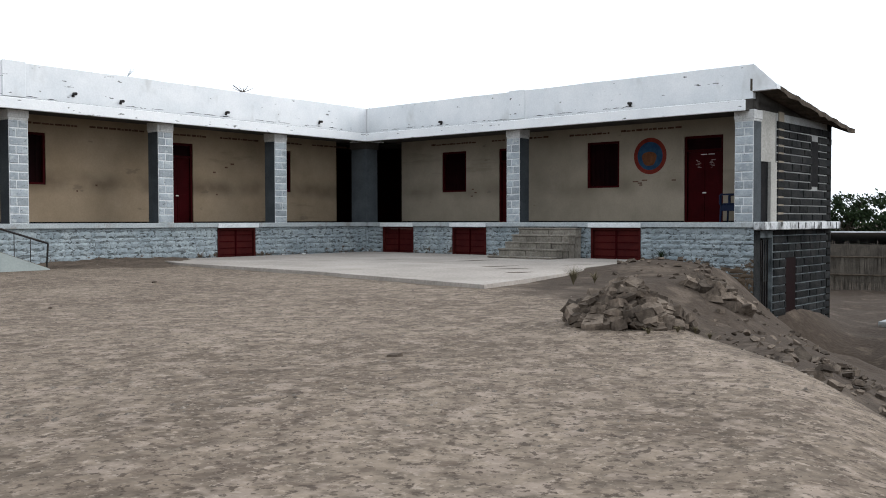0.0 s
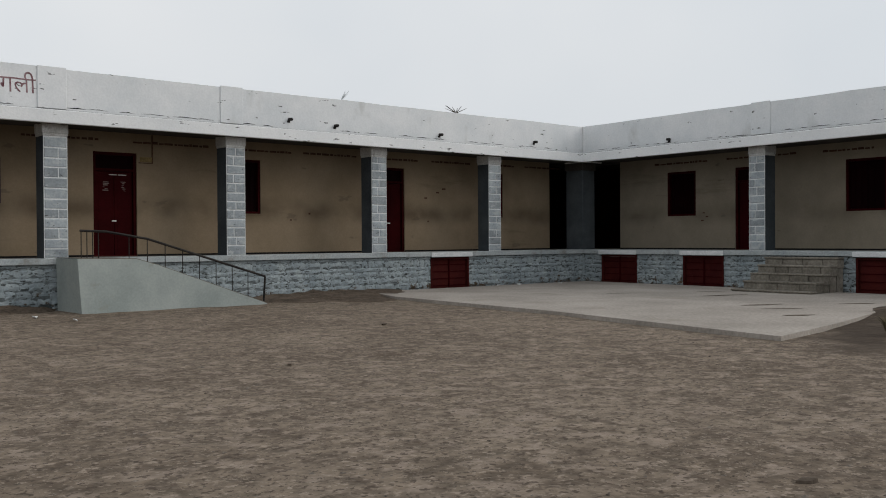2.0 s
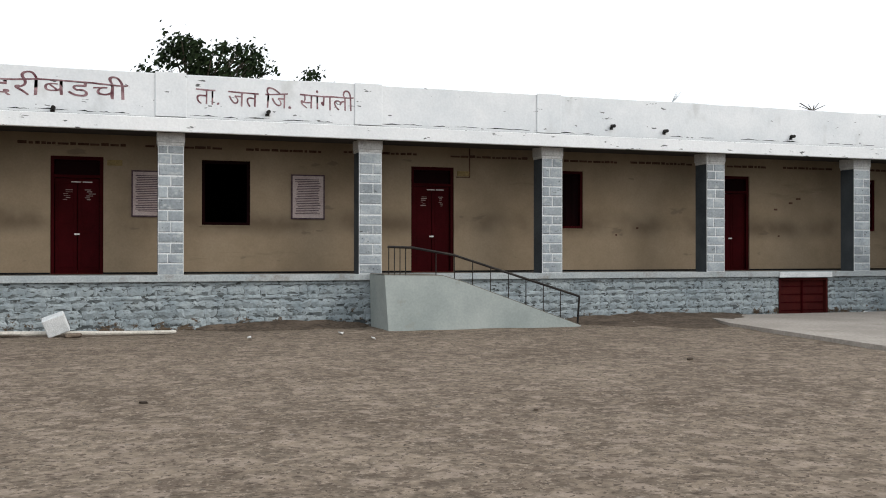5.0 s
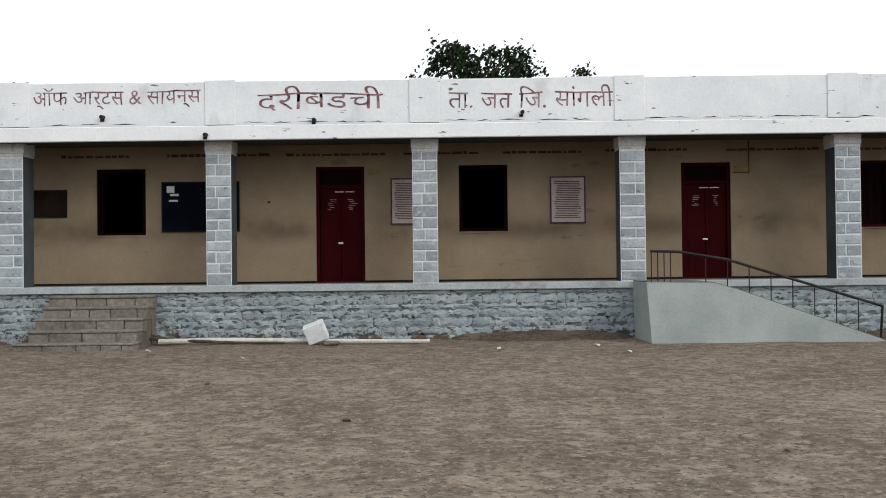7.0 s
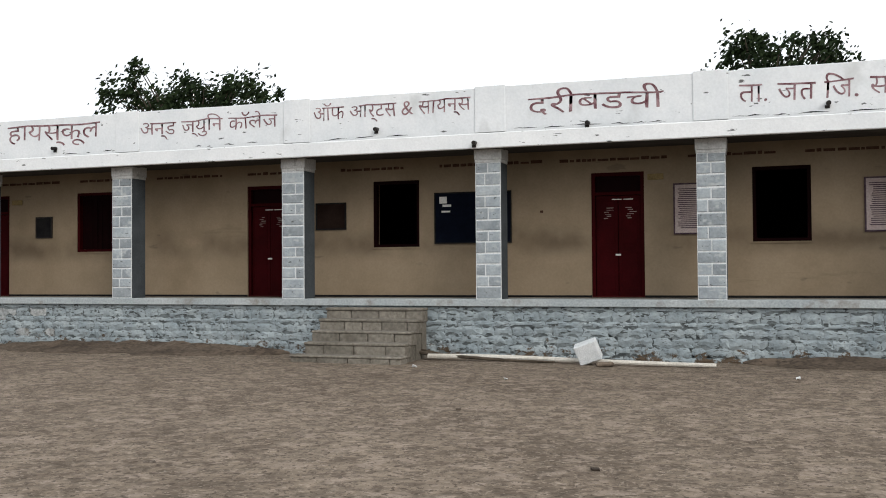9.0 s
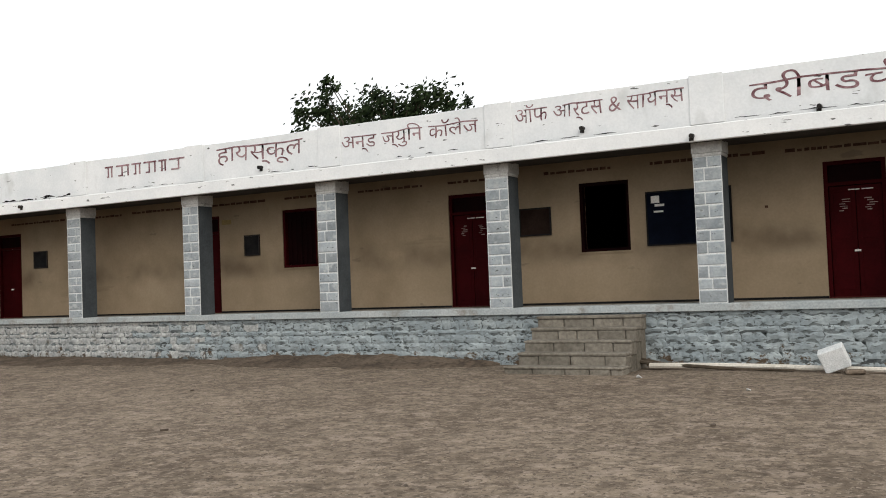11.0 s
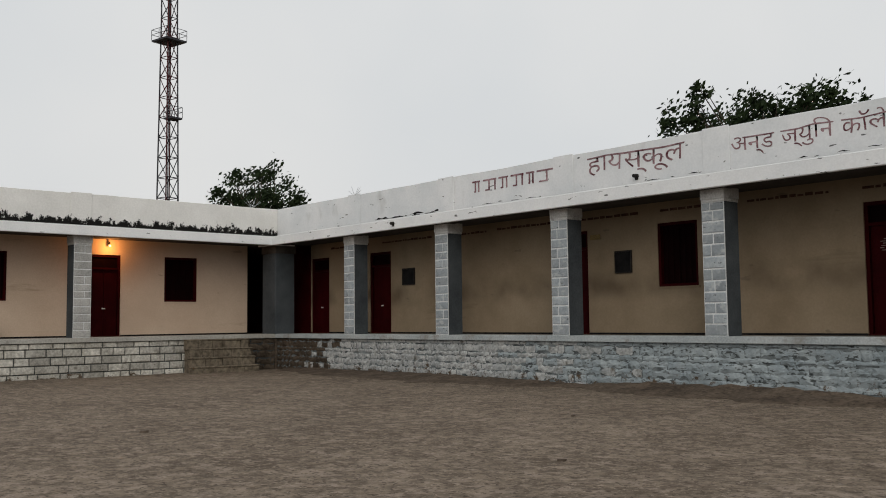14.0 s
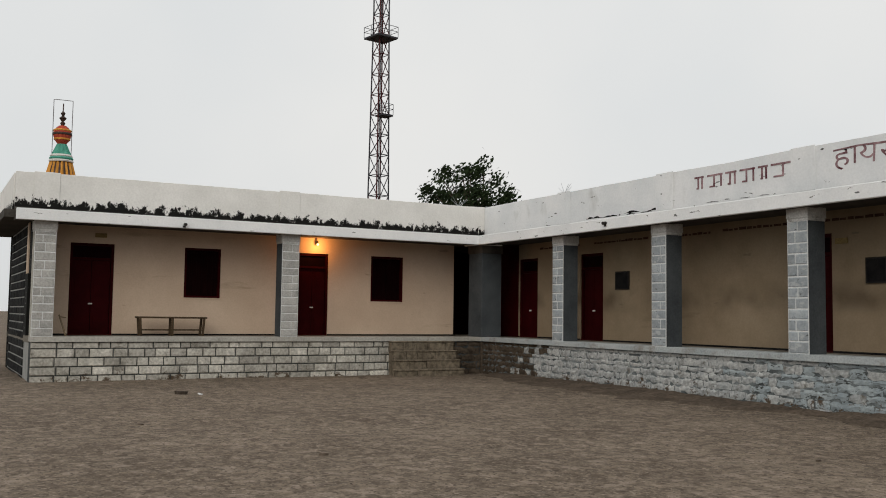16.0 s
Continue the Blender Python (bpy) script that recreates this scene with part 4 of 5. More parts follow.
for u in (7.05, 7.15, 7.25, 7.35, 7.9, 8.24, 8.58, 8.92, 9.26, 9.6, 9.94, 10.28):
    bm = bmesh.new()
    add_tube(bm, (u, -1.05, ramp_z(u) - 0.01), (u, -1.05, rail_z(u)), 0.009, sides=6)
    part("baluster", bm, iron, rail)

bm = bmesh.new()
poly = [(13.9, -0.1), (13.2, -2.0), (12.6, -7.0), (11.6, -11.6), (13.9, -11.2), (17.0, -10.5), (20.7, -9.3), (21.2, -4.0), (21.4, -0.05)]
top = [bm.verts.new((x, y, 0.115)) for x, y in poly]
bot = [bm.verts.new((x, y, -0.1)) for x, y in poly]
bm.faces.new(top)
for i in range(len(poly)):
    j = (i + 1) % len(poly)
    bm.faces.new((top[j], top[i], bot[i], bot[j]))
tagged(built("pavement_apron", bm, slab_cement), "worn pale cement apron before the steps", "pavement", kind="structure")

rnd = random.Random(8)
for x, y, l, w in ((19.2, -5.6, 0.9, 0.12), (18.2, -6.6, 1.3, 0.22), (16.2, -8.6, 1.1, 0.2), (15.6, -9.3, 0.8, 0.12), (19.8, -7.4, 1.0, 0.14), (17.6, -9.6, 0.9, 0.2), (14.6, -10.2, 0.7, 0.16), (17.2, -4.6, 0.6, 0.1)):
    bm = bmesh.new()
    ring = []
    for i in range(12):
        a = 6.28 * i / 12
        ring.append(bm.verts.new((0.5 * l * math.cos(a) * rnd.uniform(0.6, 1.1), 0.5 * w * math.sin(a) * rnd.uniform(0.4, 1.3), 0)))
    bm.faces.new(ring)
    tagged(built("pavement_patch", bm, dark_soil, Matrix.Translation((x, y, 0.119)) @ Matrix.Rotation(radians(rnd.uniform(-40, -10)), 4, "Z")), "dark broken patch in the cement apron", "pavement patch", kind="structure")

# ---- east end of the building, two storeys ----
end = base("end_wall_east", RIGHT)
tagged(end, "dark basalt end wall with pale pointing, two storeys", "wall", kind="structure")
part("backing", boxes(*walled(1.27, 4.8, P, BEAM + 0.02, -R_END + 0.02, -R_END + 0.25, [(3.45, 3.85, 1.9, 2.95)])), joint_pale, end).matrix_basis = Matrix(((0, -1, 0, 0), (1, 0, 0, 0), (0, 0, 1, 0), (0, 0, 0, 1)))
QE = Matrix(((0, -1, 0, 0), (1, 0, 0, 0), (0, 0, 1, 0), (0, 0, 0, 1)))   # u' runs along v, outward is +u
part("basement_backing", boxes(*walled(0.36, 4.8, -1.9, 0.8, -R_END + 0.02, -R_END + 0.25, [(0.36, 1.1, -1.5, 0.65), (1.9, 2.45, -1.25, 0.0)])), joint_mid, end).matrix_basis = QE
part("plaster", boxes((0.46, -R_END + 0.03, 2.36, 1.26, -R_END + 0.2, BEAM + 0.02), (0.92, -R_END - 0.01, P, 1.26, -R_END + 0.2, 2.359)), end_plaster, end, "grey-cream plaster end panel").matrix_basis = QE
part("dark_panel", boxes((0.46, -R_END + 0.06, P, 0.915, -R_END + 0.1, 2.355)), slate, end, "dark boarded veranda end").matrix_basis = QE
part("band", boxes((0.0, -R_END - 0.26, 0.83, 4.75, -R_END - 0.001, P + 0.01), bevel=0.015), band_cement, end, "white cement band with black drips").matrix_basis = QE
part("corner_return", boxes((0.04, -R_END - 0.012, -1.9, 0.355, -R_END - 0.002, 0.825)), black_stone, end, "dark stone end of the plinth").matrix_basis = QE
rnd = random.Random(3)
for z0, z1, v0, v1 in ((P + 0.02, BEAM - 0.1, 1.28, 4.78), (-1.75, 0.80, 1.12, 4.78)):
    z = z0
    while z < z1 - 0.05:
        h = rnd.uniform(0.17, 0.22)
        v = v0
        while v < v1 - 0.08:
            l = min(rnd.uniform(0.35, 0.9), v1 - v)
            free = True
            for a, b, low, high in ((3.43, 3.87, 1.88, 2.97), (1.88, 2.47, -1.27, 0.02)):
                if z + h > low and z < high:
                    if a <= v < b:
                        l, free = min(l, b - v + 0.001), False
                    elif v < a < v + l:
                        l = a - v
            if free and l > 0.03:
                put_block(DARK_BLOCKS, rnd, end, v + 0.010, -R_END + 0.02, z + 0.012, l - 0.020, h - 0.024, 0.03, QE)
            v += l
        z += h
# near-black sheet behind the openings, in place of basement darkness
part("basement_dark", boxes((0.3, -R_END + 0.26, -1.9, 2.6, -R_END + 0.3, 0.78)), dark_room, end, "near-black sheet standing in for the unlit basement").matrix_basis = QE
gr = base("basement_gate", RIGHT @ QE)
tagged(gr, "dark iron gate of the basement doorway", "gate")
for i in range(6):
    part("bar", boxes((0.42 + i * 0.125, -R_END + 0.1, -1.45, 0.445 + i * 0.125, -R_END + 0.12, 0.6)), iron, gr)
part("plate", boxes((0.38, -R_END + 0.125, -1.48, 1.08, -R_END + 0.135, -0.35)), slate, gr, "dark sheet-metal lower half")
part("basement_door", boxes((1.87, -R_END + 0.008, -1.27, 2.48, -R_END + 0.019, 0.19)), maroon_dark, end, "dark red basement shutter").matrix_basis = QE
part("slit_window", boxes((3.42, -R_END + 0.008, 1.87, 3.88, -R_END + 0.019, 2.98)), slate, end, "dark narrow window").matrix_basis = QE
bm = bmesh.new()
rows_ = []
for i in range(21):
    f = i / 20
    v, z = 0.14 + 5.0 * f, 3.90 - 0.63 * f
    o = 12.58 + rnd.uniform(-0.05, 0.03) * (i > 2)
    rows_.append([bm.verts.new(q) for q in ((12.0, v, max(z, 3.505)), (o, v, z + rnd.uniform(-0.05, 0.01) * (i > 2)), (o, v, z + 0.10), (12.0, v, z + 0.26))])
for p0, p1 in zip(rows_, rows_[1:]):
    for i in range(4):
        bm.faces.new((p0[i], p1[i], p1[(i + 1) % 4], p0[(i + 1) % 4]))
bm.faces.new(rows_[0])
bm.faces.new(rows_[-1][::-1])
part("eave", bm, dark_rubble, end, "dark ragged overhanging roof edge")
bm = bmesh.new()
f0 = [bm.verts.new((u, 0.132, z)) for u, z in ((12.055, LEDGE + 0.16), (12.61, 3.885), (12.61, 3.975), (12.055, TOP + 0.01))]
f1 = [bm.verts.new((v.co.x, 0.30, v.co.z)) for v in f0]
bm.faces.new(f0)
bm.faces.new(f1[::-1])
for i in range(4):
    bm.faces.new((f0[i], f1[i], f1[(i + 1) % 4], f0[(i + 1) % 4]))
part("parapet_end", bm, whitewash, end, "whitewashed sloping end of the parapet")
bm = bmesh.new()
f0 = [bm.verts.new((12.06, v, z)) for v, z in ((0.3, 3.495), (4.78, 3.495), (4.78, 3.51), (3.3, 3.52), (0.3, 3.90))]
f1 = [bm.verts.new((12.12, v.co.y, v.co.z)) for v in f0]
bm.faces.new(f0)
bm.faces.new(f1[::-1])
for i in range(5):
    bm.faces.new((f0[i], f1[i], f1[(i + 1) % 5], f0[(i + 1) % 5]))
part("wall_head", bm, soffit, end, "plaster under the roof edge, shade in its colour")
for i in range(6):
    v = 1.9 + 0.5 * i + rnd.uniform(-0.1, 0.1)
    part("drip_stain", boxes((v, -R_END - 0.2635, 0.99 - rnd.uniform(0.04, 0.18), v + rnd.uniform(0.02, 0.07), -R_END - 0.261, 0.995)), slate, end, "black drip stain").matrix_basis = QE

# west end wall
wend = base("end_wall_west", LEFT)
tagged(wend, "dark basalt end wall with pale pointing", "wall", kind="structure")
QW = Matrix(((0, 1, 0, 0), (1, 0, 0, 0), (0, 0, 1, 0), (0, 0, 0, 1)))    # u' runs along v, outward is -u
part("backing", boxes((WL + 0.31, L_END + 0.02, -0.2, WL + 4.5, L_END + 0.25, BEAM + 0.02), (0.36, L_END + 0.02, -0.2, WL + 0.3, L_END + 0.2, 0.88)), joint_pale, wend).matrix_basis = QW
part("plaster", boxes((0.46, L_END + 0.03, 2.36, WL + 0.30, L_END + 0.2, BEAM + 0.02), (WL - 0.3, L_END - 0.01, P, WL + 0.3, L_END + 0.2, 2.359)), whitewash_left, wend, "whitewashed plaster end panel").matrix_basis = QW
part("dark_panel", boxes((0.46, L_END + 0.06, P, WL - 0.31, L_END + 0.1, 2.355)), slate, wend, "dark boarded veranda end").matrix_basis = QW
z = -0.1
while z < BEAM - 0.1:
    h = rnd.uniform(0.17, 0.22)
    v = WL + 0.32
    while v < WL + 4.3:
        l = min(rnd.uniform(0.35, 0.9), WL + 4.4 - v)
        put_block(DARK_BLOCKS, rnd, wend, v + 0.012, L_END + 0.02, z + 0.014, l - 0.024, h - 0.03, 0.03, QW)
        v += l
    z += h


# ---- boards and signs on the walls ----
def board(name, k, u0, u1, z0, z1, face, edge, label, category, lines=0, papers=()):
    w = WING[k][1]
    d = base(name, WING[k][0])
    tagged(d, label, category)
    part("panel", boxes((u0, w - 0.025, z0, u1, w - 0.004, z1)), face, d)
    part("frame", boxes((u0 - 0.025, w - 0.035, z0 - 0.025, u0, w - 0.003, z1 + 0.025), (u1, w - 0.035, z0 - 0.025, u1 + 0.025, w - 0.003, z1 + 0.025), (u0, w - 0.035, z0 - 0.025, u1, w - 0.003, z0), (u0, w - 0.035, z1, u1, w - 0.003, z1 + 0.025)), edge, d)
    rnd = random.Random(int(u0 * 10))
    if lines:
        for i in range(lines):
            z = z1 - 0.07 - (z1 - z0 - 0.12) * i / lines
            part("text_line", boxes((u0 + rnd.uniform(0.04, 0.1), w - 0.029, z - 0.007, u1 - rnd.uniform(0.04, 0.12), w - 0.0255, z + 0.007)), ink, d)
    for a, b, c, e in papers:
        part("paper_slip", boxes((a, w - 0.031, c, b, w - 0.026, e)), chalk, d, "pale paper slip")


board("notice_board", "M", -1.29, 0.07, 1.97, 2.83, navy, slate, "dark navy glazed notice board on the cream wall", "notice board", papers=((-1.22, -1.08, 2.66, 2.78), (-1.16, -1.0, 2.60, 2.64), (-1.18, -1.02, 2.50, 2.53)))
board("display_board", "M", -3.62, -3.06, 2.26, 2.71, brown_board, slate, "small dark brown display board on the cream wall", "display board")
board("wall_notice", "M", 2.86, 3.46, 2.06, 2.85, pink_board, ink, "pinkish painted notice with dark lines of writing", "notice", 21)
board("wall_notice", "M", 5.74, 6.33, 2.05, 2.85, pink_board, ink, "pinkish painted notice with dark lines of writing", "notice", 21)
board("slate_board", "M", -10.03, -9.67, 2.22, 2.61, slate, iron, "small dark slate board on the cream wall", "slate board")
board("slate_board", "M", -16.78, -16.34, 2.23, 2.60, slate, iron, "small dark slate board on the cream wall", "slate board")
for k, u0, z0 in (("M", 2.42, 2.95), ("M", 9.05, 2.93), ("M", -10.68, 2.9), ("R", 4.5, 2.85), ("L", -9.6, 3.24)):
    tagged(built("room_plate", boxes((u0, WING[k][1] - 0.02, z0, u0 + 0.26, WING[k][1] - 0.003, z0 + 0.1), bevel=0.004), ochre, WING[k][0]), "small ochre room plate beside a door", "room plate", "plates beside the doors")
pole_m = tagged(built("cable_conduit", boxes((9.30, WM - 0.02, 2.9, 9.32, WM - 0.003, BEAM + 0.02), (9.02, WM - 0.02, 2.9, 9.30, WM - 0.003, 2.915)), slogan, MAIN), "thin brown cable conduit on the wall", "conduit")

med = base("wall_medallion", RIGHT)
tagged(med, "round painted medallion, red ring round a blue field", "wall painting")


def disc(bm, u, v, z, r, n, wob=0.0):
    c = [bm.verts.new((u + r * (1 + wob * math.sin(3 * a * 6.28319 / n)) * math.cos(6.28319 * a / n), v, z + r * (1 + wob * math.cos(2 * a * 6.28319 / n)) * math.sin(6.28319 * a / n))) for a in range(n)]
    b = [bm.verts.new((q.co.x, v + 0.003, q.co.z)) for q in c]
    bm.faces.new(c)
    for i in range(n):
        j = (i + 1) % n
        bm.faces.new((c[i], b[i], b[j], c[j]))


for r, mt, v, nm in ((0.46, red_paint, WR - 0.006, "ring"), (0.355, blue_paint, WR - 0.0095, "field")):
    bm = bmesh.new()
    disc(bm, 8.85, v, 2.67, r, 40)
    part(nm, bm, mt, med)
bm = bmesh.new()
disc(bm, 8.83, WR - 0.013, 2.60, 0.2, 18, 0.12)
part("motif", bm, orange_paint, med, "plain orange painted shape")
for nm, specs in (("scuff_mark", ((8.36, 2.02, 0.16), (8.5, 1.98, 0.12), (8.62, 2.05, 0.15), (8.55, 1.93, 0.08), (9.45, 2.03, 0.12), (3.0, 1.95, 0.07), (3.1, 1.85, 0.08), (2.95, 1.75, 0.09))),):
    for u, z, l in specs:
        tagged(built(nm, boxes((u, WR - 0.005, z, u + l, WR - 0.002, z + 0.03)), slogan, RIGHT), "small dark scuff on the plaster", "scuff", "scuffs on the plaster")
for u, z, l in ((13.1, 1.9, 0.05), (16.6, 2.35, 0.09), (17.0, 2.5, 0.1), (17.2, 2.6, 0.12), (16.7, 1.75, 0.05), (12.6, 1.75, 0.04), (0.6, 2.45, 0.05)):
    tagged(built("scuff_mark", boxes((u, WM - 0.005, z, u + l, WM - 0.002, z + 0.04)), slogan, MAIN), "small dark scuff on the plaster", "scuff", "scuffs on the plaster")

# ---- veranda furniture ----
bench = base("wooden_bench", LEFT @ Matrix.Translation((-7.92, 0.85, P)))
tagged(bench, "low weathered wooden bench on the veranda", "bench")
part("seat", boxes((-0.80, -0.16, 0.40, 0.80, 0.16, 0.44), bevel=0.008), bench_wood, bench)
for x in (-0.70, 0.0, 0.70):
    for y in (-0.13, 0.13):
        bm = bmesh.new()
        add_box(bm, -0.025, -0.02, 0.0, 0.025, 0.02, 0.40, Matrix.Translation((x, y, 0)) @ Matrix.Rotation(0.08 * (x > 0.1) - 0.08 * (x < -0.1), 4, "Y"))
        part("leg", bm, bench_wood, bench)
for y in (-0.13, 0.13):
    part("stretcher", boxes((-0.68, y - 0.01, 0.12, 0.68, y + 0.01, 0.15)), bench_wood, bench)
bm = bmesh.new()
add_tube(bm, (-10.28, 0.28, P), (-10.42, 0.38, P + 0.46), 0.022, 0.018)
add_tube(bm, (-10.42, 0.38, P + 0.42), (-10.28, 0.38, P + 0.40), 0.014, 0.012)
tagged(built("wooden_stick", bm, wood, LEFT), "short broken wooden stick leaning by the column", "stick")

chair = base("plastic_chair", RIGHT @ Matrix.Translation((11.3, 0.85, P)) @ Matrix.Rotation(radians(180), 4, "Z"))
tagged(chair, "dark blue moulded plastic chair beside the column", "chair")
bm = boxes((-0.21, -0.21, 0.41, 0.24, 0.21, 0.44), bevel=0.012)
part("seat", bm, blue_plastic, chair)
bm = bmesh.new()
add_box(bm, -0.02, -0.2, 0.0, 0.02, 0.2, 0.48, Matrix.Translation((-0.2, 0, 0.43)) @ Matrix.Rotation(-0.18, 4, "Y"))
bmesh.ops.bevel(bm, geom=bm.edges[:], offset=0.012, segments=1, affect="EDGES")
part("backrest", bm, blue_plastic, chair)
for y in (-0.24, 0.24):
    part("armrest", boxes((-0.22, y - 0.03, 0.62, 0.20, y + 0.03, 0.66), (0.17, y - 0.028, 0.40, 0.225, y + 0.028, 0.635), bevel=0.012), blue_plastic, chair)
for y in (-0.2, 0.17):
    part("side_apron", boxes((-0.2, y, 0.26, 0.22, y + 0.03, 0.41), bevel=0.008), blue_plastic, chair)
for x in (-0.19, 0.2):
    for y in (-0.18, 0.18):
        bm = bmesh.new()
        add_tube(bm, (x * 1.1, y * 1.1, 0), (x, y, 0.415), 0.022, 0.03, 6)
        part("leg", bm, blue_plastic, chair)

lamp = base("wall_lamp", LEFT @ Matrix.Translation((-4.2, WL, 3.36)))
tagged(lamp, "lit warm bulb on a bracket over a door", "wall lamp")
bm = bmesh.new()
add_tube(bm, (0, 0.0, 0.02), (0, -0.12, 0.06), 0.008, sides=6)
add_tube(bm, (0, -0.12, 0.06), (0, -0.13, 0.0), 0.02, 0.022, 8)
part("bracket", bm, iron, lamp)
bm = bmesh.new()
bmesh.ops.create_icosphere(bm, subdivisions=2, radius=0.032, matrix=Matrix.Translation((0, -0.13, -0.03)))
part("bulb", bm, bulb_glass, lamp, "glowing orange bulb")
lamp_light = new("bulb_light", bpy.data.lights.new("bulb_light", "POINT"))
lamp_light.data.energy, lamp_light.data.color, lamp_light.data.shadow_soft_size = 34.0, (1.0, 0.40, 0.11), 0.04
lamp_light.matrix_basis = LEFT @ Matrix.Translation((-4.2, WL - 0.3, 3.28))

# ---- yard clutter ----
bm = bmesh.new()
rings = []
for i in range(13):
    f = i / 12
    c, r = Vector((-0.9 + 4.45 * f, -0.42 - 0.28 * f + 0.03 * math.sin(9 * f), 0.10 + 0.015 * math.sin(5 * f))), 0.042 - 0.012 * f
    rings.append([bm.verts.new(c + Vector((0.06 * r * math.sin(a * 0.785), r * math.cos(a * 0.785), r * math.sin(a * 0.785)))) for a in range(8)])
for p0, p1 in zip(rings, rings[1:]):
    for i in range(8):
        bm.faces.new((p0[i], p0[(i + 1) % 8], p1[(i + 1) % 8], p1[i]))
bm.faces.new(rings[0])
bm.faces.new(rings[-1][::-1])
tagged(built("wooden_pole", bm, pale_wood), "long peeled pale wooden pole lying by the plinth", "pole")
bm = bmesh.new()
for a, b, r in (((-1.25, -0.35, 0.17), (-0.7, -0.38, 0.12), 0.035), ((-0.7, -0.38, 0.12), (0.4, -0.6, 0.085), 0.03), ((-1.1, -0.3, 0.2), (-0.6, -0.25, 0.1), 0.02), ((0.4, -0.6, 0.085), (1.2, -0.62, 0.075), 0.02)):
    add_tube(bm, a, b, r, r * 0.8, 7)
tagged(built("dead_branch", bm, bark), "dark crooked dead branch beside the pole", "branch")
bm = bmesh.new()
add_box(bm, -0.17, -0.1, -0.15, 0.17, 0.1, 0.15, Matrix.Translation((1.72, -0.70, 0.25)) @ Matrix.Rotation(radians(-20), 4, "Y") @ Matrix.Rotation(radians(15), 4, "X"))
bmesh.ops.bevel(bm, geom=bm.edges[:], offset=0.012, segments=1, affect="EDGES")
tagged(built("cement_block", bm, mortar), "tilted whitewashed cement block resting on the pole", "block")
bm = bmesh.new()
add_box(bm, -0.13, -0.07, -0.03, 0.13, 0.07, 0.035, Matrix.Translation((1.98, -0.82, 0.08)) @ Matrix.Rotation(0.4, 4, "Z"))
bmesh.ops.bevel(bm, geom=bm.edges[:], offset=0.02, segments=1, affect="EDGES")
tagged(built("flat_stone", bm, rock), "flat grey stone beside the tilted block", "stone")


def rough_rock(seed):
    """A broken slab: a block with knocked-off corners and slanted faces."""
    rnd = random.Random(seed)
    bm = bmesh.new()
    n = rnd.choice((4, 5, 5, 6))
    angles = [6.28 * i / n + rnd.uniform(-0.35, 0.35) for i in range(n)]
    rings = []
    for z in (-0.5, 0.5):
        rings.append([])
        for a in angles:
            r, a = rnd.uniform(0.36, 0.6), a + rnd.uniform(-0.12, 0.12)
            rings[-1].append(bm.verts.new((r * math.cos(a), r * math.sin(a), z + rnd.uniform(-0.16, 0.16))))
    for i in range(n):
        j = (i + 1) % n
        bm.faces.new((rings[0][i], rings[0][j], rings[1][j]))
        bm.faces.new((rings[0][i], rings[1][j], rings[1][i]))
    for k, ring in enumerate(rings):
        c = bm.verts.new((rnd.uniform(-0.1, 0.1), rnd.uniform(-0.1, 0.1), (k - 0.5) * rnd.uniform(0.9, 1.25)))
        for i in range(n):
            bm.faces.new((ring[i], ring[(i + 1) % n], c))
    return bm


ROCKS = [mesh_of("rock", rough_rock(s), rock) for s in range(8)]


def rock_heap(cx, cy, along, across, height, n, smin, smax, seed, turn, label):
    rnd = random.Random(seed)
    h = base("rock_heap", Matrix.Translation((cx, cy, 0)) @ Matrix.Rotation(turn, 4, "Z"))
    tagged(h, label, "rock heap")
    for i in range(n):
        r, a = math.sqrt(rnd.random()), rnd.uniform(0, 6.28)
        x, y = along * r * math.cos(a), across * r * math.sin(a)
        q = Matrix.Rotation(turn, 4, "Z") @ Vector((x, y, 0))
        z = ground_height(cx + q.x, cy + q.y) + height * (1 - r) ** 0.8 * rnd.uniform(0.55, 1.0)
        s = rnd.uniform(smin, smax)
        ob = new("rock", rnd.choice(ROCKS))
        ob.parent = h
        ob.matrix_basis = Matrix.Translation((x, y, z)) @ Euler((rnd.uniform(-0.6, 0.6), rnd.uniform(-0.6, 0.6), rnd.uniform(0, 6.28))).to_matrix().to_4x4() @ Matrix.Diagonal((s * rnd.uniform(0.9, 1.5), s * rnd.uniform(0.7, 1.1), s * rnd.uniform(0.22, 0.5), 1))
    return h


rock_heap(8.33, -15.62, 0.54, 0.55, 0.40, 300, 0.08, 0.22, 1, radians(-48), "heap of broken brown-grey building stone on the bank")
rock_heap(14.66, -13.85, 0.5, 0.35, 0.2, 34, 0.14, 0.42, 2, radians(-50), "scatter of large flat stones on the earth bank")
rock_heap(11.5, -16.9, 2.4, 1.1, 0.05, 110, 0.04, 0.2, 4, radians(10), "loose stones on the eroded slope")

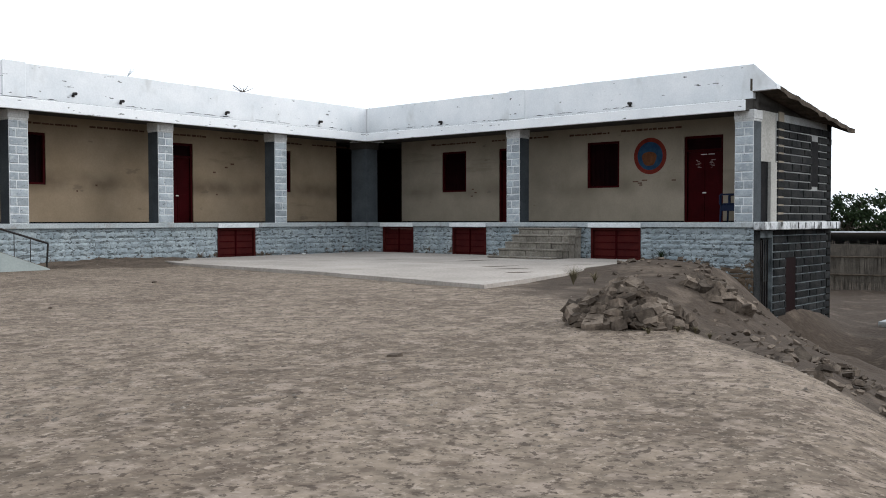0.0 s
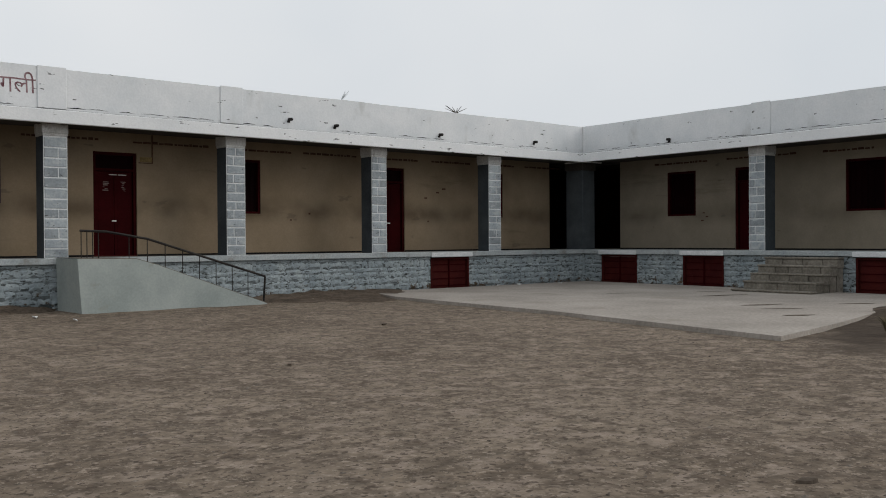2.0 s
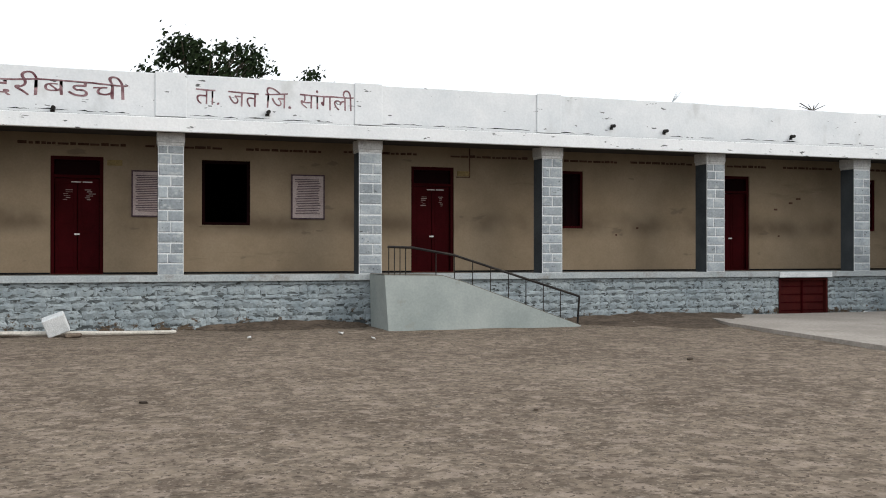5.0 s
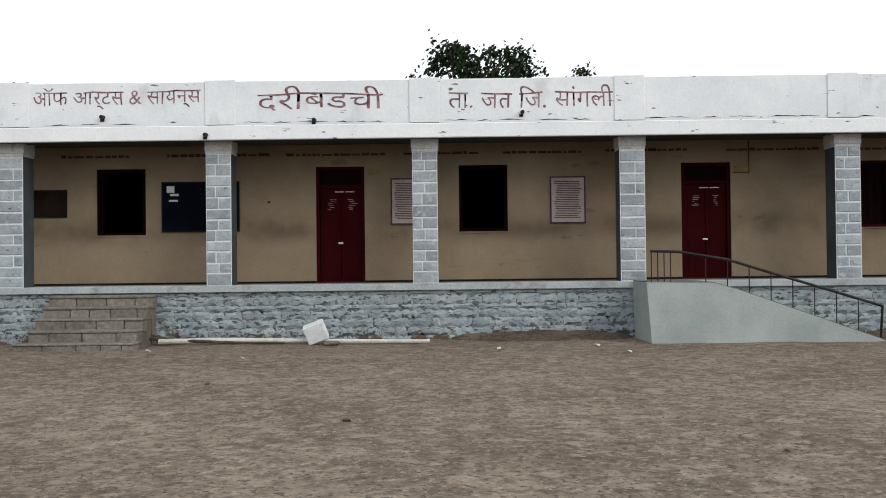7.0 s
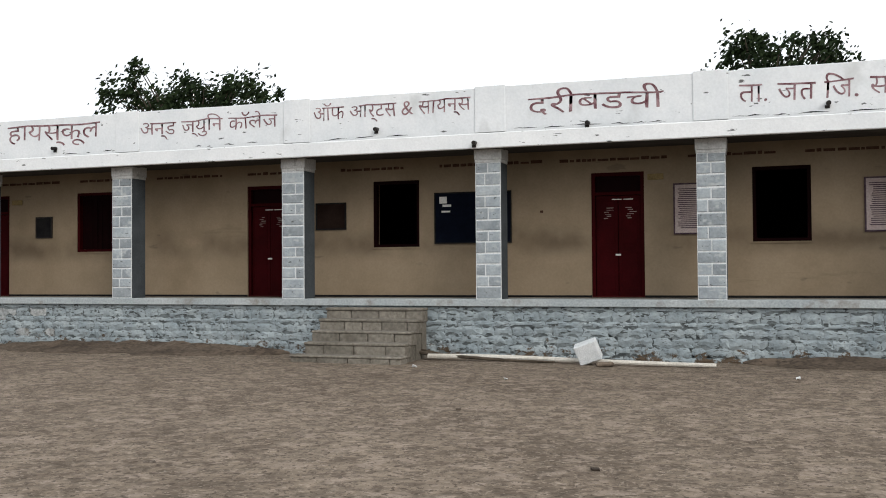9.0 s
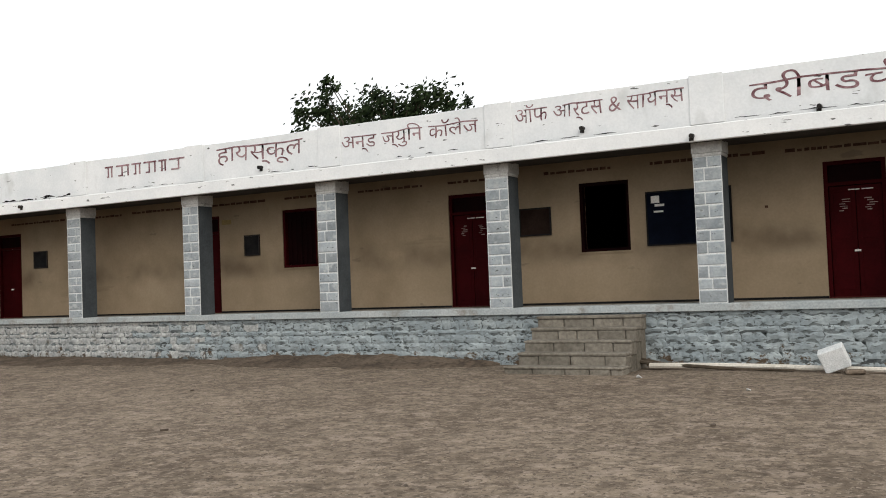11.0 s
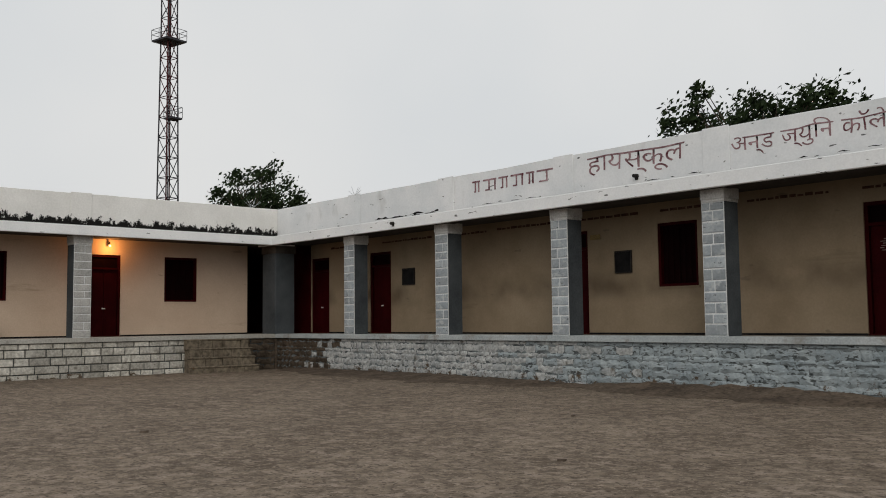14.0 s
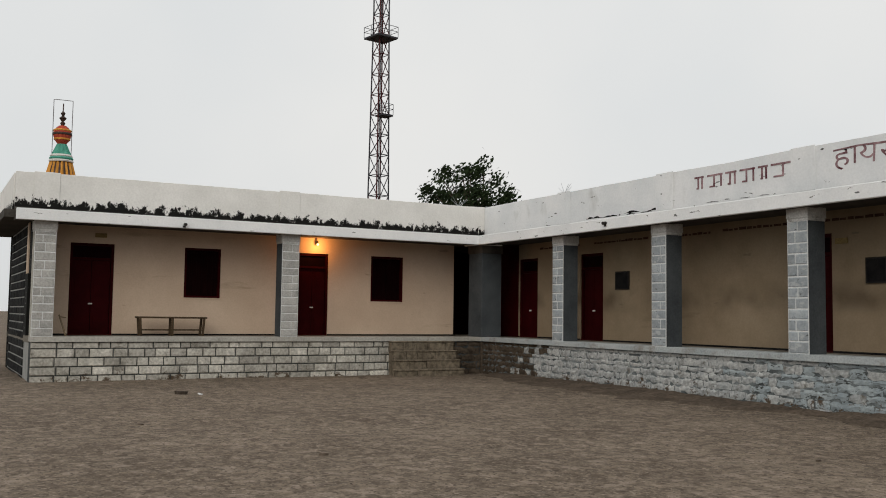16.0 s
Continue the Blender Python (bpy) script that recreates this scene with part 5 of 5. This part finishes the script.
def soil_drift(u0, u1, width, height, seed):
    bm = bmesh.new()
    n, rows = int((u1 - u0) / 0.18), 7
    g = []
    for i in range(n + 1):
        f = i / n
        u = u0 + (u1 - u0) * f
        w = width * (math.sin(math.pi * f) ** 0.5) * (0.7 + 0.5 * noise.noise((u * 1.3, seed, 0))) + 0.02
        row = []
        for j in range(rows):
            y = 0.03 - w * j / (rows - 1)
            z = ground_height(u, y) + height * math.sin(math.pi * f) ** 0.5 * (1 - j / (rows - 1)) ** 1.5 * (1 + 0.5 * noise.noise((u * 3, y * 3, seed))) + (0.03 * (1 - j / (rows - 1)) if j < rows - 1 else -0.04)
            row.append(bm.verts.new((u, y, z)))
        g.append(row)
    for a, b in zip(g, g[1:]):
        for j in range(rows - 1):
            bm.faces.new((a[j], a[j + 1], b[j + 1], b[j]))
    tagged(built("soil_drift", bm, dark_soil), "dark loose soil swept against the plinth foot", "soil", kind="stuff")


soil_drift(10.75, 15.2, 3.6, 0.10, 1)
soil_drift(-9.9, -3.6, 1.6, 0.13, 2)
soil_drift(3.9, 6.95, 1.0, 0.10, 3)
soil_drift(-20.6, -9.6, 1.9, 0.06, 4)

rock_heap(16.6, -12.0, 2.4, 0.9, 0.03, 60, 0.03, 0.14, 6, radians(22), "loose stones on the bank beside the apron")

rock_heap(14.2, -15.0, 4.2, 1.3, 0.02, 150, 0.03, 0.15, 9, radians(30), "small loose stones over the eroded bank")

# pebbles and clods over the yard
rnd = random.Random(11)
pv, pf = [], []
for i in range(10000):
    if i < 9000:
        a, d = rnd.uniform(-0.2, 3.3), 2.0 + 13 * rnd.random() ** 1.3
        x, y = 2.0 + d * math.cos(a), -17.0 + d * math.sin(a)
    else:
        x, y = rnd.uniform(-20, 13), rnd.uniform(-1.2, -0.1)
    if y > -0.08 or x < -20.5 or (x > 12 and y > -11.5):
        continue
    s = 0.005 + 0.02 * rnd.random() ** 4
    z = ground_height(x, y)
    n = len(pv)
    for dx, dy, dz in ((1, 0, 0), (-0.5, 0.8, 0), (-0.6, -0.8, 0), (0.1, 0.1, 0.5)):
        pv.append((x + s * dx * rnd.uniform(0.7, 1.8), y + s * dy * rnd.uniform(0.7, 1.4), z - 0.003 + s * dz * rnd.uniform(0.6, 1.2)))
    pf += [(n, n + 1, n + 3), (n + 1, n + 2, n + 3), (n + 2, n, n + 3)]
pm = bpy.data.meshes.new("pebbles")
pm.from_pydata(pv, [], pf)
pm.materials.append(pebble)
tagged(new("pebbles", pm), "small pebbles and clods scattered on the earth", "pebbles", kind="stuff")
# a few larger loose stones, sticks and litter
for x, y, s in ((5.7, -15.1, 0.07), (8.0, -17.2, 0.09), (-16.9, -8.7, 0.14), (-4.0, -7.2, 0.05), (3.0, -8.0, 0.06), (6.2, -9.3, 0.05), (-9.0, -8.9, 0.06), (-12.5, -10.2, 0.07), (1.2, -5.5, 0.05), (9.5, -6.5, 0.06), (-6.5, -4.2, 0.05)):
    ob = new("loose_stone", rnd.choice(ROCKS))
    ob.matrix_basis = Matrix.Translation((x, y, ground_height(x, y) + s * 0.12)) @ Matrix.Rotation(rnd.uniform(0, 6), 4, "Z") @ Matrix.Diagonal((s * 1.8, s, s * 0.45, 1))
    tagged(ob, "small loose stone on the earth", "stone", "loose stones in the yard")
for x, y, s in ((18.5, -0.35, 0.1), (12.2, -0.7, 0.12), (13.0, -0.6, 0.08), (11.9, -0.9, 0.06), (17.8, -0.3, 0.07), (6.1, -1.6, 0.07), (6.4, -2.6, 0.06), (-0.7, -1.6, 0.06), (4.6, -1.9, 0.05), (-16.7, -8.4, 0.08), (19.9, -0.5, 0.08), (1.0, -2.8, 0.05)):
    bm = bmesh.new()
    c = [bm.verts.new((s * a + rnd.uniform(-0.01, 0.01), s * b, rnd.uniform(0.012, 0.05))) for a, b in ((-0.6, -0.5), (0.0, -0.6), (0.6, -0.4), (0.7, 0.4), (0.1, 0.5), (-0.5, 0.5))]
    d = [bm.verts.new((v.co.x * 0.9, v.co.y * 0.9, v.co.z - 0.012)) for v in c]
    bm.faces.new(c)
    bm.faces.new(d[::-1])
    for i in range(6):
        bm.faces.new((c[i], d[i], d[(i + 1) % 6], c[(i + 1) % 6]))
    tagged(built("litter_scrap", bm, paper, Matrix.Translation((x, y, (0.115 if x > 13.5 else ground_height(x, y)) - 0.005)) @ Matrix.Rotation(rnd.uniform(0, 6), 4, "Z")), "crumpled white scrap of litter on the ground", "litter", "litter in the yard")


def weed(x, y, z, h, n, seed, material, label):
    r = random.Random(seed)
    v, f = [], []
    for i in range(n):
        a, t = r.uniform(0, 6.28), r.uniform(0.2, 1.0)
        dx, dy = math.cos(a), math.sin(a)
        l = h * r.uniform(0.5, 1.1)
        w = 0.0015 + 0.0015 * r.random()
        k = len(v)
        v += [(-dy * w, dx * w, 0), (dy * w, -dx * w, 0), (dx * t * l * 0.3 + dy * w, dy * t * l * 0.3 - dx * w, l * 0.6), (dx * t * l * 0.3 - dy * w, dy * t * l * 0.3 + dx * w, l * 0.6), (dx * t * l * 1.1, dy * t * l * 1.1, l * r.uniform(0.75, 1.05))]
        f += [(k, k + 1, k + 2, k + 3), (k + 3, k + 2, k + 4)]
    me = bpy.data.meshes.new("weed")
    me.from_pydata(v, [], f)
    me.materials.append(material)
    ob = new("weed", me)
    ob.location = (x, y, z)
    return tagged(ob, label, "weed", "weeds in the yard")


weed(13.2, -12.15, ground_height(13.2, -12.15), 0.32, 200, 1, leaf_dry, "dry straw-coloured weed tuft by the apron")
weed(13.6, -12.3, ground_height(13.6, -12.3), 0.2, 120, 2, leaf_dry, "dry straw-coloured weed tuft by the apron")
weed(20.75, -10.0, ground_height(20.75, -10.0), 0.36, 160, 3, leaf, "dark green weed against the plinth")
for i, (x, y) in enumerate(((7.8, -16.1), (8.05, -16.25), (8.3, -16.3), (8.5, -16.35))):
    weed(x, y, ground_height(x, y) - 0.01, 0.07, 120, 14 + i, leaf_dry, "low dry brush at the foot of the rock heap")


# ---- trees ----
def tree(x, y, z0, crown, spread, lift, clumps, leaves, size, seed, label, lean=(0, 0), lobes=()):
    """A tapered trunk with limbs to every clump of the crown; leaves are small quads round the clumps."""
    r = random.Random(seed)
    t = base("tree", Matrix.Translation((x, y, z0)))
    tagged(t, label, "tree")
    bm = bmesh.new()
    fork = Vector((lean[0], lean[1], crown - lift * 0.9))
    add_tube(bm, (0, 0, 0), fork, 0.16, 0.10, 8)
    part("trunk", bm, bark, t)
    limbs, v, f = bmesh.new(), [], []
    for i in range(clumps):
        if lobes:
            du, dz, rl = r.choices(lobes, [q[2] ** 2 for q in lobes])[0]
            d = Vector((r.gauss(0, 1), r.gauss(0, 1), r.gauss(0, 1))).normalized() * r.random() ** 0.4 * rl
            c = Vector((du + d.x, spread[1] * r.uniform(-0.7, 0.7), crown + dz + d.z * 0.8))
        else:
            a, q = r.uniform(0, 6.28), r.random() ** 0.5
            c = Vector((spread[0] * q * math.cos(a), spread[1] * q * math.sin(a), crown + lift * r.uniform(-0.8, 1.0) * math.sqrt(max(0.05, 1 - q * q))))
        if i % 2 == 0:
            mid = (fork + c) / 2 + Vector((r.uniform(-0.2, 0.2), r.uniform(-0.2, 0.2), r.uniform(-0.1, 0.25)))
            add_tube(limbs, fork, mid, 0.05, 0.03, 5)
            add_tube(limbs, mid, c, 0.03, 0.01, 5)
        rad = r.uniform(0.16, 0.42) * size
        for j in range(int(leaves * 1.25)):
            d = Vector((r.gauss(0, 0.5), r.gauss(0, 0.5), r.gauss(0, 0.4))) * rad
            n = Vector((r.uniform(-1, 1), r.uniform(-1, 1), r.uniform(-0.4, 1))).normalized()
            u = n.orthogonal().normalized()
            w = n.cross(u)
            s = r.uniform(0.045, 0.10) * size
            k = len(v)
            p = c + d
            v += [tuple(p - u * s), tuple(p - w * s * 0.5), tuple(p + u * s), tuple(p + w * s * 0.5)]
            f.append((k, k + 1, k + 2, k + 3))
    part("limbs", limbs, bark, t)
    me = bpy.data.meshes.new("crown")
    me.from_pydata(v, [], f)
    me.materials.append(leaf)
    cr = new("crown", me)
    cr.parent = t
    return t


tree(4.6, 7.9, 0, 5.7, (1.75, 1.2), 1.15, 95, 46, 0.9, 1, "dark leafy tree behind the school roof", lobes=((-1.4, -0.1, 0.45), (-0.6, 0.65, 0.7), (0.05, 0.15, 0.7), (0.75, 0.75, 0.55), (1.3, 0.45, 0.35), (0.1, -0.4, 1.1)))
tree(7.3, 7.6, 0, 5.75, (0.4, 0.4), 0.5, 9, 40, 0.75, 2, "small dark tree top behind the school roof")
tree(-10.4, 7.7, 0, 5.5, (2.7, 1.6), 1.6, 150, 44, 1.0, 3, "broad dark leafy tree behind the school roof", lobes=((-2.1, 0.75, 0.7), (-1.2, 1.15, 0.75), (-0.3, 0.8, 0.7), (0.6, 0.55, 0.7), (1.6, 0.85, 0.65), (-0.6, 0.0, 1.3), (1.2, 0.1, 1.2), (0.9, 0.75, 0.7), (2.5, 0.1, 0.6)))
tree(-6.9, 8.0, 0, 5.6, (0.35, 0.3), 0.95, 7, 22, 0.8, 8, "thin tree twig tips behind the school roof")
tree(-27.2, 3.1, 0, 5.4, (1.7, 1.7), 1.5, 95, 46, 1.0, 4, "dark leafy tree beyond the west roof")
for i, (x, y, r_) in enumerate(((59.0, -7.0, 2.6), (61.0, -11.5, 3.0), (58.0, -15.5, 3.0), (66.0, -1.0, 2.0))):
    tree(x, y, -1.9, 2.9, (r_, r_), 2.0, 70, 60, 1.6, 10 + i, "dark bushy tree beyond the brush fence")
bm = bmesh.new()
r = random.Random(6)
for i in range(9):
    a = r.uniform(0, 6.28)
    add_tube(bm, (16.9, 0.26, TOP), (16.9 + 0.35 * math.cos(a), 0.26 + 0.1 * math.sin(a), TOP + r.uniform(0.05, 0.2)), 0.012, 0.005, 5)
tagged(built("dry_twigs", bm, bark), "tangle of dry twigs on the parapet top", "twigs")
for k, u in (("M", 13.4), ("M", -17.6), ("L", -0.6)):
    bm = bmesh.new()
    for i in range(5):
        a = r.uniform(0, 6.28)
        add_tube(bm, (u, 0.27, TOP - 0.01), (u + 0.3 * math.cos(a), 0.27 + 0.05 * math.sin(a), TOP + r.uniform(0.1, 0.28)), 0.006, 0.004, 5)
    tagged(built("bent_reinforcing_wire", bm, ledge_paint, WING[k][0]), "thin bent wire ends sticking out of the parapet", "wire", "wire ends on the parapet")

# ---- lattice mast ----
mast = base("lattice_mast", Matrix.Translation((-28.65, 0.3, 0)) @ Matrix.Rotation(radians(12), 4, "Z"))
tagged(mast, "tall red and grey steel lattice mast with a platform", "mast")


def mast_half(z):
    return 0.30 - 0.009 * z if z < 12 else 0.19


for i in range(4):
    sx, sy = ((1, 1), (1, -1), (-1, -1), (-1, 1))[i]
    bm = bmesh.new()
    rings = []
    for z in (0, 6, 12, 22):
        h = mast_half(z)
        rings.append([bm.verts.new((sx * h + 0.026 * math.cos(1.2566 * q), sy * h + 0.026 * math.sin(1.2566 * q), z)) for q in range(5)])
    for p0, p1 in zip(rings, rings[1:]):
        for q in range(5):
            bm.faces.new((p0[q], p0[(q + 1) % 5], p1[(q + 1) % 5], p1[q]))
    part("leg", bm, mast_red if i % 2 else mast_grey, mast)
z = 0.0
while z < 21.5:
    a, b = mast_half(z), mast_half(z + 0.7)
    cs = ((1, 1), (1, -1), (-1, -1), (-1, 1))
    for i in range(4):
        (x0, y0), (x1, y1) = cs[i], cs[(i + 1) % 4]
        for p0, p1, r_ in (((x0 * a, y0 * a, z), (x1 * b, y1 * b, z + 0.7), 0.019), ((x1 * a, y1 * a, z), (x0 * a, y0 * a, z), 0.015)):
            bm = bmesh.new()
            add_tube(bm, p0, p1, r_, sides=4)
            part("brace", bm, mast_red if int(z / 2.8) % 2 else mast_grey, mast)
    z += 0.7
part("ladder", boxes((-0.012, -0.012, 0, 0.012, 0.012, 21.5)), mast_grey, mast)
for zp, hw in ((11.05, 0.42), (8.3, 0.22)):
    ox = 0 if zp > 10 else 0.26
    pf_ = part("platform", boxes((-hw + ox, -hw, zp, hw + ox, hw, zp + 0.06)), mast_grey, mast)
    bm = bmesh.new()
    for x in (-hw, 0, hw):
        for y in (-hw, hw):
            add_tube(bm, (x + ox, y, zp + 0.06), (x + ox, y, zp + 0.42), 0.012, sides=4)
    for zz in (0.25, 0.42):
        for q in ((-hw, -hw, hw, -hw), (hw, -hw, hw, hw), (hw, hw, -hw, hw), (-hw, hw, -hw, -hw)):
            add_tube(bm, (q[0] + ox, q[1], zp + zz), (q[2] + ox, q[3], zp + zz), 0.01, sides=4)
    part("railing", bm, mast_grey, pf_)

# ---- temple spire ----
sp = base("temple_spire", Matrix.Translation((-35.2, -9.2, 0)))
tagged(sp, "painted temple spire with orange, green and red tiers", "spire")
for nm, prof_, mt, fl in (
    ("tower", [(1.3, 0), (1.1, 3.5), (0.75, 5.6), (0.55, 6.3)], spire_orange, 0.0),
    ("petal_core", [(0.47, 6.3), (0.40, 6.6), (0.33, 6.82)], spire_dark, 0.0),
    ("white_ring", [(0.40, 6.82), (0.42, 6.86), (0.40, 6.90)], chalk, 0.0),
    ("green_ring", [(0.38, 6.90), (0.41, 6.95), (0.38, 7.0)], spire_green, 0.0),
    ("pale_ring", [(0.36, 7.0), (0.385, 7.04), (0.35, 7.09)], chalk, 0.0),
    ("green_tier", [(0.34, 7.09), (0.24, 7.32), (0.17, 7.48)], spire_green, -0.14),
    ("kalash_pot", [(0.14, 7.48), (0.24, 7.6), (0.30, 7.75), (0.31, 7.85), (0.29, 7.95), (0.2, 8.08), (0.12, 8.14)], spire_red, 0.0),
    ("collar", [(0.33, 7.80), (0.34, 7.84), (0.33, 7.88)], spire_dark, 0.0),
    ("upper_collar", [(0.30, 7.94), (0.31, 7.97), (0.29, 8.0)], spire_orange, 0.0),
    ("lower_collar", [(0.27, 7.62), (0.285, 7.65), (0.28, 7.68)], spire_orange, 0.0),
    ("finial", [(0.05, 8.14), (0.09, 8.24), (0.04, 8.3), (0.13, 8.42), (0.04, 8.5), (0.08, 8.6), (0.02, 8.68), (0.02, 8.95)], spire_dark, 0.0),
):
    bm = bmesh.new()
    add_lathe(bm, 0, 0, prof_, 24, fl)
    part(nm, bm, mt, sp)
for i in range(16):
    a = 6.28319 * i / 16
    bm = bmesh.new()
    lower, upper = [], []
    for da, rad in ((-0.13, 0.46), (0.0, 0.53), (0.13, 0.46)):
        lower.append(bm.verts.new((rad * math.cos(a + da), rad * math.sin(a + da), 6.3)))
        upper.append(bm.verts.new((0.74 * rad * math.cos(a + da), 0.74 * rad * math.sin(a + da), 6.815)))
    for j in range(2):
        bm.faces.new((lower[j], lower[j + 1], upper[j + 1], upper[j]))
    bm.faces.new((lower[0], upper[0], upper[2], lower[2]))
    bm.faces.new(lower)
    bm.faces.new(upper)
    part("petal", bm, spire_orange, sp)
bm = bmesh.new()
for y in (-0.32, 0.32):
    add_tube(bm, (0, y, 6.9), (0, y, 9.08), 0.012, sides=5)
add_tube(bm, (0, -0.32, 9.08), (0, 0.32, 9.08), 0.012, sides=5)
part("lightning_frame", bm, spire_dark, sp, "thin metal frame round the finial")

# ---- beyond the east end ----
fence = base("brush_fence", MAIN)
tagged(fence, "tall grey brushwood fence with two rails", "fence")
v, f = [], []
r = random.Random(9)
fx0, fy0, fx1, fy1 = 39.0, -7.0, 40.5, -20.0
for i in range(600):
    a = i / 600 + r.uniform(-0.002, 0.002)
    x, y = fx0 + (fx1 - fx0) * a + r.uniform(-0.06, 0.06), fy0 + (fy1 - fy0) * a
    h, w, t_ = r.uniform(1.5, 2.0), r.uniform(0.008, 0.02), r.uniform(-0.12, 0.12)
    k = len(v)
    z = ground_height(x, y) - 0.05
    v += [(x, y - w, z), (x, y + w, z), (x, y + w + t_, z + h), (x, y - w * 0.4 + t_, z + h), (x + 0.02, y, z), (x + 0.02, y + t_, z + h)]
    f += [(k, k + 1, k + 2, k + 3), (k + 4, k, k + 3, k + 5), (k + 1, k + 4, k + 5, k + 2)]
me = bpy.data.meshes.new("brushwood")
me.from_pydata(v, [], f)
me.materials.append(brush)
st = new("brushwood", me)
st.parent = fence
tagged(st, kind="stuff")
for z in (-1.1, -0.4):
    bm = bmesh.new()
    add_tube(bm, (fx0 - 0.1, fy0, z), (fx1 - 0.1, fy1, z), 0.04, sides=6)
    part("rail", bm, bark, fence)
shed = base("tin_shed", Matrix.Translation((46.5, -7.5, -1.75)) @ Matrix.Rotation(0.1, 4, "Z"))
tagged(shed, "low shed with a pale tin roof behind the fence", "shed")
part("wall", boxes((-2, -3.5, 0, 2, 3.5, 1.7)), brush, shed)
bm = bmesh.new()
add_box(bm, -2.4, -3.9, 0, 2.4, 3.9, 0.06, Matrix.Translation((0, 0, 1.9)) @ Matrix.Rotation(0.14, 4, "Y"))
part("roof", bm, tin, shed)
bm = bmesh.new()
add_box(bm, 26.6, -13.6, -1.72, 28.2, -13.3, -1.6)
tagged(built("stone_slab", bm, ledge_paint), "pale stone slab lying on the lower ground", "slab")


# ---- plinth stones, last ----
def rubble(seed):
    """A unit stone face, 4 by 3, bulging and uneven, towards -y."""
    r = random.Random(seed)
    bm = bmesh.new()
    g = []
    for j in range(4):
        for i in range(5):
            edge = i in (0, 4) or j in (0, 3)
            x, z = i / 4, j / 3
            if not edge:
                x, z = x + r.uniform(-0.08, 0.08), z + r.uniform(-0.1, 0.1)
            else:
                x = x + (r.choice((-0.03, -0.03, 0.05)) if i == 0 else r.choice((0.03, 0.03, -0.05)) if i == 4 else r.uniform(-0.05, 0.05))
                z = z + (r.choice((-0.04, -0.04, 0.06, 0.30)) if j == 0 else r.choice((0.04, 0.04, 0.04, -0.18)) if j == 3 else r.uniform(-0.05, 0.05))
            g.append(bm.verts.new((x, (0.0 if r.random() < 0.4 else -r.uniform(0.1, 0.5)) if edge else -r.uniform(0.4, 1.2), z)))
    for j in range(3):
        for i in range(4):
            bm.faces.new((g[j * 5 + i], g[j * 5 + i + 1], g[(j + 1) * 5 + i + 1], g[(j + 1) * 5 + i]))
    return bm


BLUE_RUBBLE = [mesh_of("stone", rubble(40 + s), blue_stone) for s in range(10)]
WHITE_RUBBLE = [mesh_of("stone", stone_block(60 + s), white_stone) for s in range(10)]
for stone_paint, reach in ((white_stone, 0.60), (grey_stone, 0.8), (blue_stone, 0.75)):
    mould_on(stone_paint, -0.28, reach, (0.088, 0.064, 0.044), 3.5, (1, 1, 1.4))
DIRTY_RUBBLE = [mesh_of("stone", rubble(100 + s), dark_rubble) for s in range(6)]
GREY_RUBBLE = [mesh_of("stone", rubble(80 + s), grey_stone) for s in range(10)]
for k in "MRL":
    rnd = random.Random(17)
    u0, u1 = SPAN[k]
    rest = {True: ([], []), False: ([], [])}
    made = 0
    gap = 0.009 if k == "L" else 0.004
    low = -1.3 if k == "R" else 0.0
    z = low
    while z < 0.88:
        h = min(rnd.uniform(0.14, 0.20) if k == "L" else rnd.uniform(0.085, 0.16), 0.885 - z)
        if 0.885 - z - h < 0.06:
            h = 0.885 - z
        u = u0
        while u < u1 - 0.02:
            l = min(rnd.uniform(0.22, 0.55) if k == "L" else rnd.uniform(0.14, 0.42), u1 - u)
            free = all(u + l < a + 0.03 or u > b - 0.03 for a, b in VENTS[k])
            if not free:
                for a, b in VENTS[k]:
                    if u < a < u + l and a - u > 0.06:
                        l, free = a - u, True
                    elif a <= u < b < u + l:
                        l = b - u
            if free or z + h < 0.05:
                pale = k == "L" or (k == "M" and u + rnd.uniform(-2.5, 2.5) < -10.5)
                me = rnd.choice(BLUE_RUBBLE if not pale else WHITE_RUBBLE if k == "L" else GREY_RUBBLE)
                soiled = (k == "L" and u > -1.3) or (k == "M" and u + rnd.uniform(-0.7, 0.7) - 0.8 * z < -19.2)
                if soiled:
                    me = rnd.choice(DIRTY_RUBBLE)
                near = soiled or (k == "M" and -9 < u < 8) or (k == "R" and u > 4) or k == "L"
                if near and made < (300 if soiled else 270):
                    put_block([me], rnd, plinth[k], u + gap, 0.05, z + gap, l - 2 * gap, h - 2 * gap, 0.032 if k == "L" else 0.021)
                    made += 1
                else:
                    rest_v, rest_f = rest[pale]
                    n = len(rest_v)
                    rest_v += [(u + 0.004 + q.co.x * (l - 0.008), 0.05 + q.co.y * 0.021, z + 0.004 + q.co.z * (h - 0.008)) for q in me.vertices]
                    rest_f += [tuple(n + i for i in q.vertices) for q in me.polygons]
            u += l
        z += h
    for pale, (rest_v, rest_f) in rest.items():
        if rest_f:
            me = bpy.data.meshes.new("far_stones")
            me.from_pydata(rest_v, [], rest_f)
            me.materials.append(blue_stone if not pale else white_stone if k == "L" else grey_stone)
            ob = new("far_stones", me)
            ob.parent = plinth[k]
            tagged(ob, kind="stuff")
